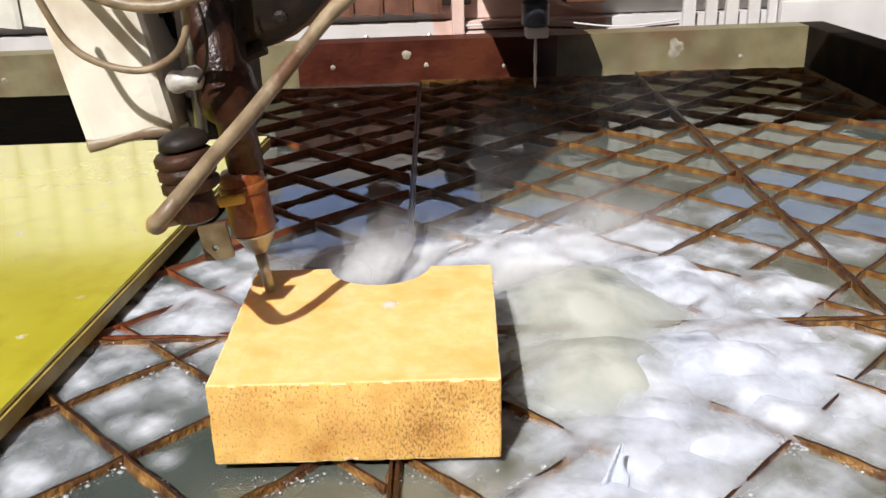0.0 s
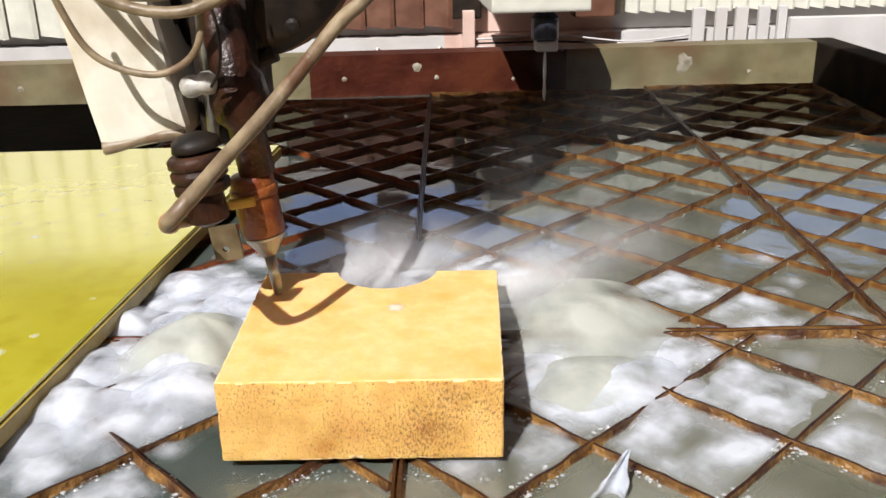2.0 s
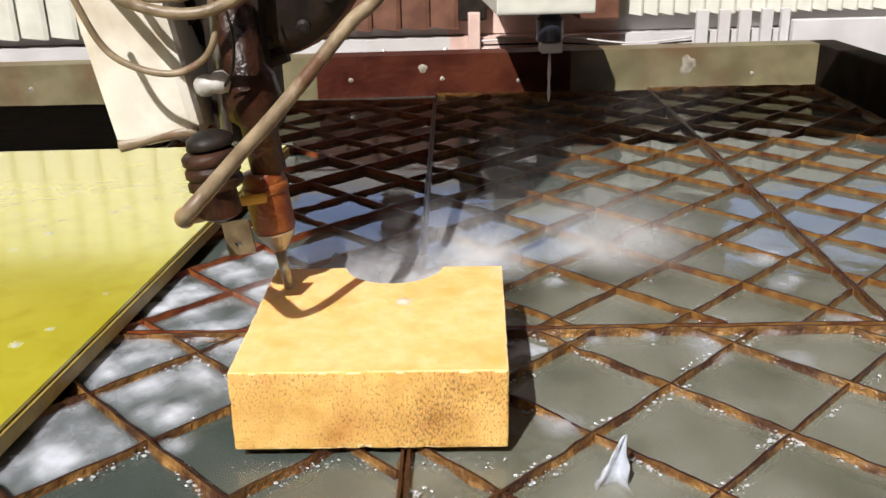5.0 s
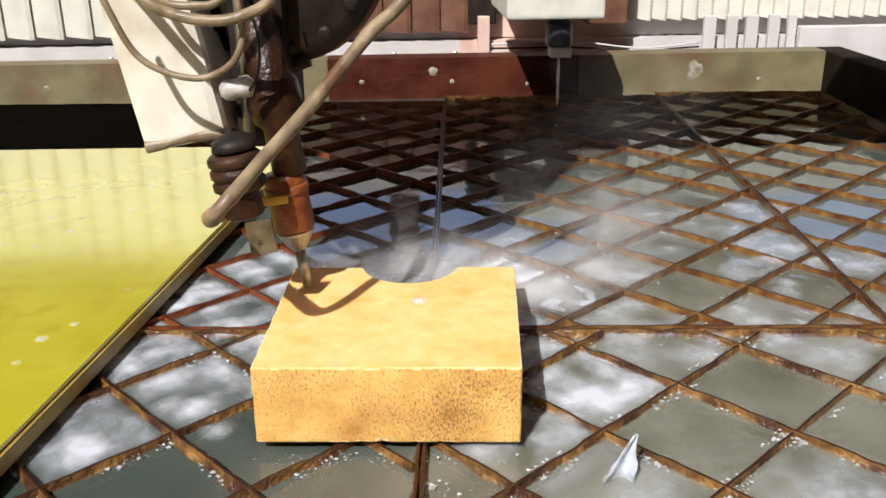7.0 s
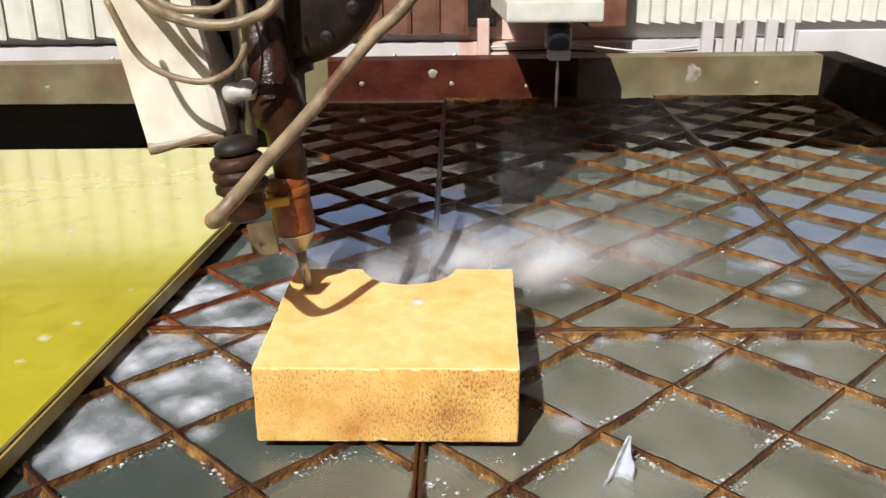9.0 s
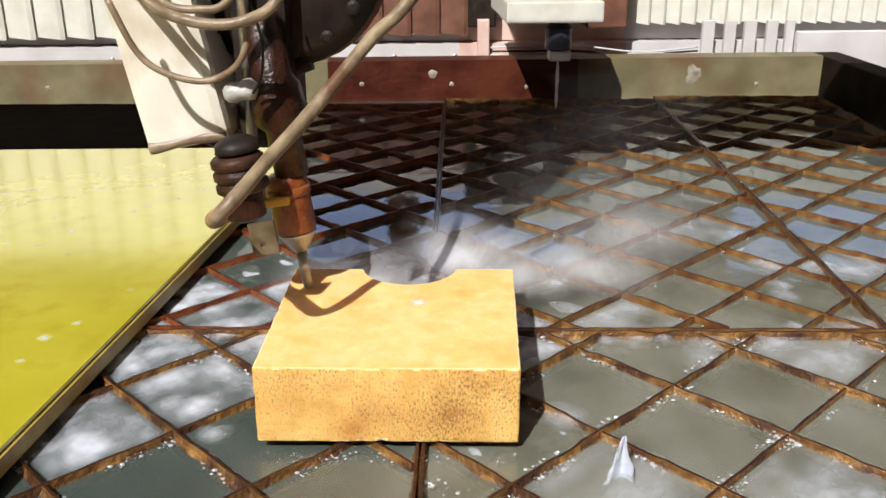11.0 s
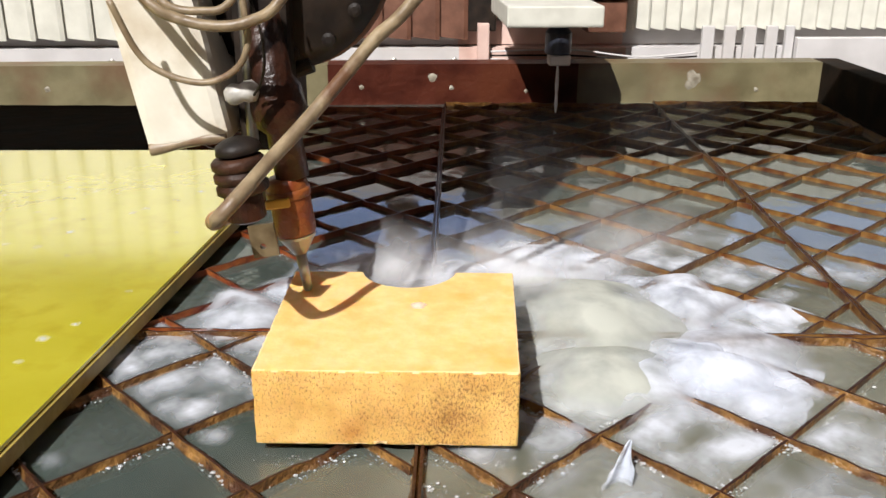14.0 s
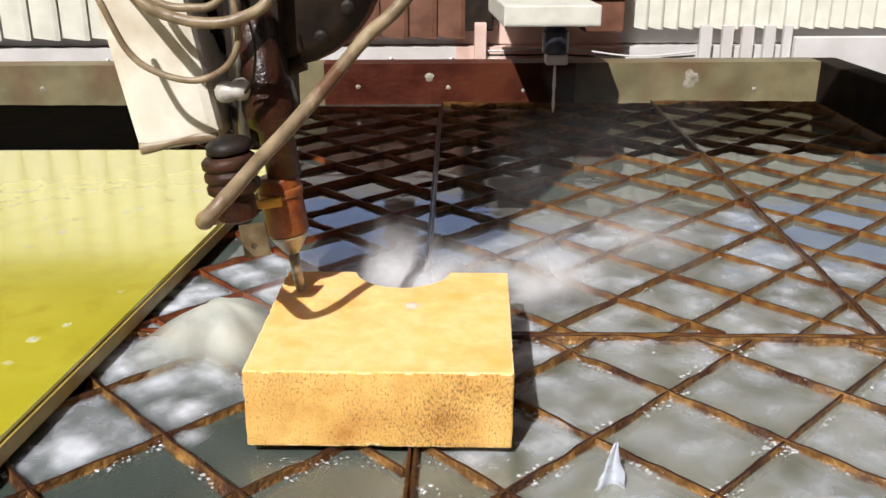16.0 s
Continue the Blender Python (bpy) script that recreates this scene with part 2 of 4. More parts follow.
M_BRASS = mat("wet_brass", (0.13, 0.09, 0.045), (0.24, 0.18, 0.10), 60, 0.35, 0.5, 0.3)
M_SCRAP2 = mat("stained_white_plastic", (0.26, 0.24, 0.21), (0.46, 0.44, 0.40), 60, 0.4, 0, 0.4)
M_YELLOW = mat("yellow_clip", (0.55, 0.30, 0.04), (0.65, 0.38, 0.06), 50, 0.5)
# Only partly clear: the white in these drops stands in for sun glints.
M_DROP = mat("whitish_glint_drops", (0.9, 0.9, 0.9), (0.95, 0.95, 0.95), 60, 0.11, 0, 0, rough_var=0.04, spec=1.0)
M_DROP.node_tree.nodes["Principled BSDF"].inputs["Transmission Weight"].default_value = 0.7
M_DROP.node_tree.nodes["Principled BSDF"].inputs["IOR"].default_value = 1.33
M_SCRAP = veil("white_film", (0.86, 0.90, 0.97), 1.5, 70, 0.4)


# ---- mesh helpers ----
def finish(bm, name, material, smooth=False):
    me = bpy.data.meshes.new(name)
    bmesh.ops.recalc_face_normals(bm, faces=bm.faces)
    bm.to_mesh(me)
    bm.free()
    for q in (material if isinstance(material, (list, tuple)) else [material]):
        me.materials.append(q)
    if smooth:
        for poly in me.polygons:
            poly.use_smooth = True
    return me


def part(name, bm, material, parent=None, label="", smooth=False):
    """One mesh object, under a thing or a part."""
    ob = new(name, finish(bm, name, material, smooth))
    if parent:
        ob.parent = parent
    if label:
        ob["label"] = label
    return ob


def add_box(bm, x0, x1, y0, y1, z0, z1, bev=0.0, m=None):
    r = bmesh.ops.create_cube(bm, size=1)
    vs = r["verts"]
    for v in vs:
        v.co = Vector(((x0 + x1) / 2 + v.co.x * (x1 - x0), (y0 + y1) / 2 + v.co.y * (y1 - y0), (z0 + z1) / 2 + v.co.z * (z1 - z0)))
    if m is not None:
        bmesh.ops.transform(bm, matrix=m, verts=vs)
    if bev:
        es = list({e for v in vs for e in v.link_edges})
        bmesh.ops.bevel(bm, geom=es, offset=bev, segments=2, affect="EDGES", profile=0.6)
    return bm


def box(x0, x1, y0, y1, z0, z1, bev=0.0, m=None):
    return add_box(bmesh.new(), x0, x1, y0, y1, z0, z1, bev, m)


def lathe(profile, n=28, m=None, bm=None, wobble=0.0):
    """Turned body: profile of (radius, z) from bottom to top."""
    bm = bm or bmesh.new()
    rings = []
    for r, z in profile:
        ring = []
        for k in range(n):
            a = 2 * math.pi * k / n
            q = r * (1 + wobble * noise.noise(Vector((math.cos(a) * 2, math.sin(a) * 2, z * 60))))
            co = Vector((q * math.cos(a), q * math.sin(a), z))
            ring.append(bm.verts.new(m @ co if m is not None else co))
        rings.append(ring)
    for lo, hi in zip(rings, rings[1:]):
        for k in range(n):
            bm.faces.new((lo[k], lo[(k + 1) % n], hi[(k + 1) % n], hi[k]))
    bm.faces.new(list(reversed(rings[0])))
    bm.faces.new(rings[-1])
    return bm


def spline(points, steps=10):
    """Smooth line through points (Catmull-Rom)."""
    p = [Vector(q) for q in points]
    p = [2 * p[0] - p[1]] + p + [2 * p[-1] - p[-2]]
    out = []
    for i in range(1, len(p) - 2):
        for s in range(steps):
            t = s / steps
            a, b, c, d = p[i - 1], p[i], p[i + 1], p[i + 2]
            out.append(0.5 * (2 * b + (c - a) * t + (2 * a - 5 * b + 4 * c - d) * t * t + (3 * b - a - 3 * c + d) * t ** 3))
    out.append(p[-2])
    return out


def tube(points, r, n=14, steps=10, bm=None, rough=0.0):
    bm = bm or bmesh.new()
    line = spline(points, steps)
    rings, up = [], Vector((0.13, 0.2, 0.97))
    for i, c in enumerate(line):
        d = (line[min(i + 1, len(line) - 1)] - line[max(i - 1, 0)]).normalized()
        u = d.cross(up).normalized()
        w = d.cross(u)
        q = r * (1 + rough * noise.noise(c * 40))
        rings.append([bm.verts.new(c + q * (math.cos(2 * math.pi * k / n) * u + math.sin(2 * math.pi * k / n) * w)) for k in range(n)])
    for lo, hi in zip(rings, rings[1:]):
        for k in range(n):
            bm.faces.new((lo[k], lo[(k + 1) % n], hi[(k + 1) % n], hi[k]))
    bm.faces.new(list(reversed(rings[0])))
    bm.faces.new(rings[-1])
    return bm


def prism(outline, z0, z1, bev=0.0, bev_seg=2):
    bm = bmesh.new()
    lo = [bm.verts.new((x, y, z0)) for x, y in outline]
    hi = [bm.verts.new((x, y, z1)) for x, y in outline]
    k = len(outline)
    bm.faces.new(list(reversed(lo)))
    bm.faces.new(hi)
    for i in range(k):
        bm.faces.new((lo[i], lo[(i + 1) % k], hi[(i + 1) % k], hi[i]))
    bmesh.ops.recalc_face_normals(bm, faces=bm.faces)
    if bev:
        es = [e for e in bm.edges if e.calc_face_angle(0) > 0.6]
        bmesh.ops.bevel(bm, geom=es, offset=bev, segments=bev_seg, affect="EDGES", profile=0.6)
    return bm


def empty(name, m=None):
    ob = new(name)
    ob.empty_display_size = 0.05
    if m is not None:
        ob.matrix_world = m
    return ob


def blob(radius, height, seed, ring=11, seg=30, dense=1.0, rough=1.0):
    """Low lumpy dome, thinning out to a torn edge."""
    bm = bmesh.new()
    layer = bm.verts.layers.float.new("cover")
    o = Vector((seed * 3.1, seed * 1.7, 0))
    rows = []
    for i in range(ring + 1):
        s = i / ring
        row = []
        for k in range(seg if i else 1):
            a = 2 * math.pi * k / seg
            d = Vector((math.cos(a), math.sin(a), 0))
            edge = radius * (1 + 0.45 * noise.noise(d * 1.3 + o))
            p = d * edge * s
            lump = noise.noise(p * 24 + o) + 0.2 * noise.noise(p * 70 + o)
            z = height * math.cos(s * math.pi / 2) ** 1.3 * (1 + 0.3 * rough * lump) - 0.001 * s
            v = bm.verts.new((p.x, p.y, z))
            v[layer] = max(0.0, math.cos(s * math.pi / 2) ** 1.2 * dense * (0.95 + 0.9 * rough * noise.noise(p * 30 - o)))
            row.append(v)
        rows.append(row)
    for k in range(seg):
        bm.faces.new((rows[0][0], rows[1][k], rows[1][(k + 1) % seg]))
    for p, q in zip(rows[1:], rows[2:]):
        for k in range(seg):
            bm.faces.new((p[k], q[k], q[(k + 1) % seg], p[(k + 1) % seg]))
    return bm


# ---- unseen hall: red walls warm the shade, a roof opening admits sun ----
def hall():
    tagged(part("floor", box(-4, 4, -5, 5, -0.95, -0.85), M_FLOOR), "grey concrete workshop floor under the cutting tank", "floor", kind="structure")
    bm = bmesh.new()
    for x0, x1, z0, z1 in ((-4, 4, -0.85, 1.1), (-4, 4, 1.95, 4), (-4, -0.95, 1.1, 1.95), (-0.3, -0.1, 1.1, 1.95), (1.0, 1.9, 1.1, 1.95), (3.3, 4, 1.1, 1.95)):
        add_box(bm, x0, x1, 5, 5.2, z0, z1)
    tagged(part("wall_north", bm, M_HALL), "unseen terracotta wall for red bounce, with a row of open windows", "wall", kind="structure")
    tagged(part("ground", box(-60, 60, -60, 90, -1.1, -0.96), M_FLOOR), "grey paved yard round the workshop", "ground", kind="structure")
    # Added blue reflector outside the windows, for bluish reflections in the water.
    out = tagged(empty("building"), "added blue block standing in for sky mirrored in the water", "building")
    part("wall", box(-14, 14, 13, 16, -0.96, 8), M_SKY_BLOCK, out)
    part("roof", box(-14.3, 14.3, 12.7, 16.3, 8.0, 8.3), M_HALL, out, "brick-red flat top of the added blue block")
    tagged(part("wall_east", box(4, 4.2, -5, 5.2, -0.85, 4), M_HALL), "unseen terracotta wall for red bounce", "wall", kind="structure")
    tagged(part("wall_west", box(-4.2, -4, -5, 5.2, -0.85, 4), M_HALL), "unseen terracotta wall for red bounce", "wall", kind="structure")
    tagged(part("wall_south", box(-4, 4, -5.2, -5, -0.85, 4), M_HALL), "unseen terracotta wall for red bounce", "wall", kind="structure")
    bm = bmesh.new()
    for x0, x1, y0, y1 in ((-4.2, 4.2, -0.7, 5.2), (-4.2, 4.2, -5.2, -4.6), (-4.2, -3.6, -4.6, -0.7), (1.4, 4.2, -4.6, -0.7)):
        add_box(bm, x0, x1, y0, y1, 4.0, 4.2)
    tagged(part("ceiling", bm, M_HALL), "unseen brick-red roof with one opening for the sun", "ceiling", kind="structure")


hall()

# ---- tank ----
BACK = pose(0, 1.335, 0, 0, 0, 3.95)
WATER_Z = -0.0078


def tank():
    t = tagged(empty("cutting_tank"), "rusty steel water tank of a cutting machine with limescaled rim", "water tank", kind="structure")
    # The middle stretch has its shade painted in as dark red.
    for x0, x1, skin, say in ((-1.3, -0.12, M_RIM, "limescaled ochre steel rim"), (-0.12, 0.41, M_RIM_SHADE, "steel rim, shade painted dark red"), (0.41, 0.94, M_RIM, "limescaled ochre steel rim")):
        ob = part("rear_rim", box(x0, x1, 0.0, 0.06, -0.6, 0.078), skin, t, say)
        ob.matrix_world = BACK
    for x, z, r in ((0.66, 0.045, 0.016), (0.652, 0.03, 0.01), (0.10, 0.05, 0.009), (0.14, 0.028, 0.005), (-0.05, 0.03, 0.005), (0.3, 0.02, 0.004), (-0.7, 0.03, 0.006), (0.8, 0.02, 0.005)):
        bm = blob(r, 0.0008, x * 7 + z * 90, 6, 18)
        bmesh.ops.transform(bm, matrix=pose(x, -0.001, z, 90, 0, 0), verts=bm.verts)
        part("lime_spot", bm, M_LIME, t, "pale lime deposit", True).matrix_world = BACK
    # The right rim is coloured near black in place of shade.
    ob = part("side_rim", box(0.94, 1.0, -2.6, 0.06, -0.6, 0.078, 0.004), M_SHADE_DARK, t, "steel rim, shade painted near black")
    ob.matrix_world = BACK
    ob = part("side_rim", box(-1.36, -1.3, -2.6, 0.06, -0.6, 0.078, 0.004), M_RIM, t)
    ob.matrix_world = BACK
    ob = part("front_rim", box(-1.36, 1.0, -2.66, -2.6, -0.6, 0.05, 0.004), M_RIM, t)
    ob.matrix_world = BACK
    w = tagged(empty("water"), "milky grey-green water filling the cutting tank", "water", kind="structure")
    for name, z, share in (("surface", WATER_Z, 0.5), ("murk", WATER_Z - 0.009, 0.0)):
        bm = bmesh.new()
        bm.faces.new([bm.verts.new(BACK @ Vector((x, y, z))) for x, y in ((-1.3, -2.6), (0.94, -2.6), (0.94, 0.0), (-1.3, 0.0))])
        ob = part(name, bm, murk("silty_water", share), w)
        if ob.data.polygons[0].normal.z < 0:
            ob.data.flip_normals()


tank()


# ---- grating: panels of upright flat bars crossing on the diagonal ----
def clip_line(px, py, dx, dy, x0, x1, y0, y1):
    lo, hi = -9, 9
    for p, d, a, b in ((px, dx, x0, x1), (py, dy, y0, y1)):
        s, e = (a - p) / d, (b - p) / d
        lo, hi = max(lo, min(s, e)), min(hi, max(s, e))
    return (lo, hi) if hi - lo > 0.02 else None


def bar_mesh(length, thick, top, deep, rng, crust=0.0):
    """Upright flat bar with a burnt upper edge and a rust crust at the waterline, along x."""
    bm = bmesh.new()
    n = max(3, int(length / 0.012))
    rows = []
    dent = rng.random() * 50
    for i in range(n + 1):
        x = length * i / n
        z = top - max(0.0, noise.noise(Vector((x * 30 + dent, dent, 0)))) * 0.004 - rng.random() * 0.0008
        h = thick / 2
        a = h + crust * (0.25 + 1.3 * max(0.0, noise.noise(Vector((x * 28, dent, 3))) + 0.5 * noise.noise(Vector((x * 90, dent, 5)))))
        c = h + crust * (0.25 + 1.3 * max(0.0, noise.noise(Vector((x * 28, dent, 7))) + 0.5 * noise.noise(Vector((x * 90, dent, 9)))))
        rows.append([bm.verts.new(q) for q in ((x, -h, -deep), (x, -a, -0.0105), (x, -(a + 3 * h) / 4, -0.0055), (x, -h, z), (x, h, z), (x, (c + 3 * h) / 4, -0.0055), (x, c, -0.0105), (x, h, -deep))])
    for p, q in zip(rows, rows[1:]):
        for k in range(7):
            bm.faces.new((p[k], q[k], q[k + 1], p[k + 1])).material_index = int(k == 3)
    bm.faces.new(rows[0])
    bm.faces.new(list(reversed(rows[-1])))
    return bm


def grating_panel(x0, x1, y0, y1, u0, du, w0, dw, seed, crust, skin):
    """u = y - x and w = x + y give the two families of bars."""
    rng = random.Random(seed)
    g = tagged(empty("grating_panel"), "rusted steel grating panel of diagonal bars standing in water", "grating", group="grating panels of the tank")
    e = 0.0012
    for a, b, c, d in ((x0 + e, x0 + e, y0, y1), (x1 - e, x1 - e, y0, y1), (x0, x1, y0 + e, y0 + e), (x0, x1, y1 - e, y1 - e)):
        along = Vector((b - a, d - c, 0))
        ob = part("edge_bar", bar_mesh(along.length, 0.0022, 0.0, 0.05, rng, crust), [skin, M_DARKRUST], g)
        ob.matrix_world = pose(a, c, 0.001, 0, 0, math.degrees(math.atan2(along.y, along.x)))
    for fam, (o, step) in enumerate(((u0, du), (w0, dw))):
        for k in range(-40, 41):
            s = o + k * step
            if fam == 0:
                px, py, dx, dy = -s / 2, s / 2, 0.7071, 0.7071
            else:
                px, py, dx, dy = s / 2, s / 2, 0.7071, -0.7071
            r = clip_line(px, py, dx, dy, x0 + 0.004, x1 - 0.004, y0 + 0.004, y1 - 0.004)
            if not r:
                continue
            ob = part("bar", bar_mesh(r[1] - r[0], 0.0023, -0.0005 * fam, 0.045, rng, crust), [skin, M_DARKRUST], g)
            ob.matrix_world = pose(px + dx * r[0], py + dy * r[0], 0, 0, rng.uniform(-0.3, 0.3), 45 if fam == 0 else -45)
    return g


XS = (-0.76, -0.318, 0.125, 0.57, 0.925)
NEAR_U, NEAR_W, FAR_U, FAR_W = 0.1485, 0.146, 0.124, 0.141
for i in range(4):
    x0, x1 = XS[i] + 0.001, XS[i + 1] - 0.001
    nu, nw = ((0.0892, -0.0504), (0.0892, -0.0504), (-0.2417, 0.2905), (-0.2417, 0.2905))[i]
    grating_panel(x0, x1, -0.60, 0.201, nu, NEAR_U, nw, NEAR_W, 10 + i, 0.0065, M_CRUST)
    fu, fw = ((0.7476, 0.7996), (0.7476, 0.7996), (-0.03, 0.767), (-0.03, 0.767))[i]
    # Shaded far panels take red rust, sunlit ones ochre: light put into colour.
    grating_panel(x0, x1, 0.205, (1.255, 1.275, 1.33, 1.36)[i], fu, FAR_U, fw, FAR_W, 30 + i, 0.0016, M_RUST if i < 2 else M_RUST_LIT)


# ---- dark sheet added on the grating, for deep shade behind the yellow sheet ----
def shade_sheet():
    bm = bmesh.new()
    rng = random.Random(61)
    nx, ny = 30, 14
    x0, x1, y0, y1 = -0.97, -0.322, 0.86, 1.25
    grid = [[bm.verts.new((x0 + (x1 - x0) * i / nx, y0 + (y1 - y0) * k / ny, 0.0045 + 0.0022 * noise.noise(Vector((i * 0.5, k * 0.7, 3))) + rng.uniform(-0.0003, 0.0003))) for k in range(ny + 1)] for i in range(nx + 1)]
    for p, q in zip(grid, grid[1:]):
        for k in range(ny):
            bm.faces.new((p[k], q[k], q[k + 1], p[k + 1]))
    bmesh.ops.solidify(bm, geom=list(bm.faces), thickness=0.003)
    tagged(part("dark_sheet", bm, M_SHADE_DARK, None, "", True), "black sheet added for the deep shade behind the yellow sheet", "steel plate")


shade_sheet()


# ---- stone block being cut ----
def stone_block():
    out = [(0, 0), (0.2, 0), (0.2055, 0.1994)]
    for k in range(13):
        a = math.radians(-8 - 164 * k / 12)
        out.append((0.108 + 0.044 * math.cos(a), 0.2055 + 0.044 * math.sin(a)))
    out += [(0.0, 0.1994)]
    bm = prism(out, 0.0015, 0.0644, 0.0016)
    for axis, reach in ((0, 0.205), (1, 0.2), (2, 0.06)):
        for k in range(1, int(reach / 0.005)):
            spot, way = Vector(), Vector()
            spot[axis], way[axis] = 0.005 * k + 0.0001, 1.0
            bmesh.ops.bisect_plane(bm, geom=list(bm.verts) + list(bm.edges) + list(bm.faces), plane_co=spot, plane_no=way, dist=1e-6)
    for v in bm.verts:
        chip = noise.noise(v.co * 120) + 0.8 * noise.noise(v.co * 310)
        on_edge = (v.co.z > 0.062) + (v.co.y < 0.0017) + (v.co.x < 0.0017) + (v.co.x > 0.1985 + 0.0275 * v.co.y) + (v.co.z < 0.004) > 1
        pull = 0.0012 * max(0.0, chip) * on_edge + 0.0002 * chip * (v.co.z < 0.062)
        v.co += (Vector((0.1, 0.1, 0.032)) - v.co).normalized() * pull
    bmesh.ops.recalc_face_normals(bm, faces=bm.faces)
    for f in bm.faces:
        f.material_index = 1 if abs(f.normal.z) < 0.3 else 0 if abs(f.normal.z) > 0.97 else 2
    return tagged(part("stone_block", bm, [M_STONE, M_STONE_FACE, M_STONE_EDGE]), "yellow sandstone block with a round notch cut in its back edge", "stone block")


stone_block()


# ---- glossy yellow sheet lying on the grating ----
def yellow_sheet():
    s = tagged(empty("yellow_sheet"), "glossy wet yellow sheet with an ochre edge lying on the grating", "sheet")
    out = [(-0.214, -0.47), (-0.1005, 0.835), (-1.1, 0.80), (-1.2, -0.47)]
    part("sheet_top", prism(out, 0.016, 0.020, 0.0008), M_SLAB, s, "glossy wet yellow surface")
    edge = [(-0.211, -0.475), (-0.0975, 0.837), (-1.1, 0.802), (-1.2, -0.475)]
    part("sheet_core", prism(edge, 0.0015, 0.0155, 0.001), M_SLAB_EDGE, s, "ochre sheet edge")


yellow_sheet()

# ---- cutting head, leaning over the block ----
HEAD = Matrix.Translation((0.0199, 0.151, 0.0655)) @ pose(0, 0, 0, 0, -8, 0)


def cutting_head():
    h = tagged(empty("cutting_head", HEAD), "rusty tilted waterjet cutting head with cream cover and hoses", "cutting head")
    inv = HEAD.inverted()

    def world(ob):
        ob.matrix_parent_inverse = inv
        return ob
    part("focusing_tube", lathe([(0.0030, 0.0), (0.0042, 0.002), (0.0046, 0.02), (0.0050, 0.042)], 16), M_STEEL, h, "thin grey steel tube", True)
    part("nozzle_cone", lathe([(0.006, 0.036), (0.0075, 0.038), (0.0165, 0.052), (0.0168, 0.054)], 24), M_STEEL, h, "wet steel cone")
    part("nozzle_body", lathe([(0.0165, 0.0545), (0.0178, 0.057), (0.0178, 0.1), (0.0165, 0.104), (0.0150, 0.106)], 28, wobble=0.02), M_RUST, h, "rust-orange cylinder", True)
    part("body_clip", lathe([(0.0178, 0.088), (0.0192, 0.089), (0.0192, 0.095), (0.0178, 0.096)], 24), M_RUST, h, "rusty clamp ring", True)
    part("yellow_clip", box(-0.017, 0.004, -0.0225, -0.0165, 0.084, 0.092, 0.002), M_YELLOW, h, "small yellow clip")
    # The shade on this tube is in its dark rust colour.
    part("upper_tube", lathe([(0.0145, 0.105), (0.0145, 0.145), (0.0215, 0.152), (0.0235, 0.165), (0.0215, 0.182), (0.0165, 0.19), (0.0155, 0.24)], 24, pose(0.006, 0, 0), wobble=0.03), M_DARKRUST, h, "rusty steel tube darkened for shade", True)
    prof = []
    for k in range(3):
        z = 0.098 + 0.010 * k
        prof += [(0.0185, z), (0.0212, z + 0.002), (0.0212, z + 0.007), (0.0185, z + 0.0095)]
    part("bellows_seal", lathe(prof, 28, pose(-0.0235, -0.051, 0.0125)), M_RUBBER, h, "wet dark brown ribbed rubber seal", True)
    part("seal_top", lathe([(0.014, 0.146), (0.019, 0.149), (0.0175, 0.155), (0.011, 0.159), (0.004, 0.161)], 26, pose(-0.0225, -0.046, -0.006), wobble=0.06), M_DARK, h, "dark oily flange", True)
    part("seal_cap", lathe([(0.010, 0.086), (0.0155, 0.089), (0.0155, 0.111)], 24, pose(-0.025, -0.051, 0)), M_DARKRUST, h, "dark rusty metal cap")
    # bracket plate with a through hole
    bm = bmesh.new()
    n = 24
    rings = []
    for y in (-0.0665, -0.0625):
        inner, outer = [], []
        for k in range(n):
            a = 2 * math.pi * (k + 0.5) / n
            c, s = math.cos(a), math.sin(a)
            q = 1 / max(abs(c) / 0.0105, abs(s) / 0.0135)
            inner.append(bm.verts.new((-0.0137 + 0.0025 * c, y, 0.068 + 0.0025 * s)))
            outer.append(bm.verts.new((-0.0125 + q * c, y, 0.0725 + q * s)))
        rings.append((inner, outer))
    (i0, o0), (i1, o1) = rings
    for k in range(n):
        j = (k + 1) % n
        bm.faces.new((i0[k], i0[j], o0[j], o0[k]))
        bm.faces.new((i1[k], o1[k], o1[j], i1[j]))
        bm.faces.new((o0[k], o0[j], o1[j], o1[k]))
        bm.faces.new((i0[k], i1[k], i1[j], i0[j]))
    part("bracket", bm, M_BRASS, h, "small wet brassy bracket with a hole")
    cover = box(-0.0395, 0.0325, -0.012, 0.085, 0.0, 0.45, 0.009)
    bmesh.ops.transform(cover, matrix=pose(-0.068, 0, 0.1425, 0, -2.6, 0), verts=cover.verts)
    part("cover", cover, M_BOX, h, "dirty cream painted cover")
    lip = tube([(-0.037 + 0.0165 * k, -0.0085, 0.005 + 0.003 * noise.noise(Vector((k * 1.7, 8, 1)))) for k in range(5)], 0.0052, 10, 10, rough=0.6)
    bmesh.ops.transform(lip, matrix=pose(-0.068, 0, 0.1425, 0, -2.6, 0), verts=lip.verts)
    part("lime_crust", lip, M_HOSE, h, "brownish lime crust along the cover's lower edge", True)
    bm = lathe([(0.075, -0.07), (0.09, -0.06), (0.09, 0.06), (0.075, 0.07)], 36, pose(0.0, 0.26, 0.343, 90, 0, 0))
    world(part("wrist_housing", bm, M_DARK, h, "dark oily round motor housing", True))
    for k in range(6):
        a = math.radians(200 + 26 * k)
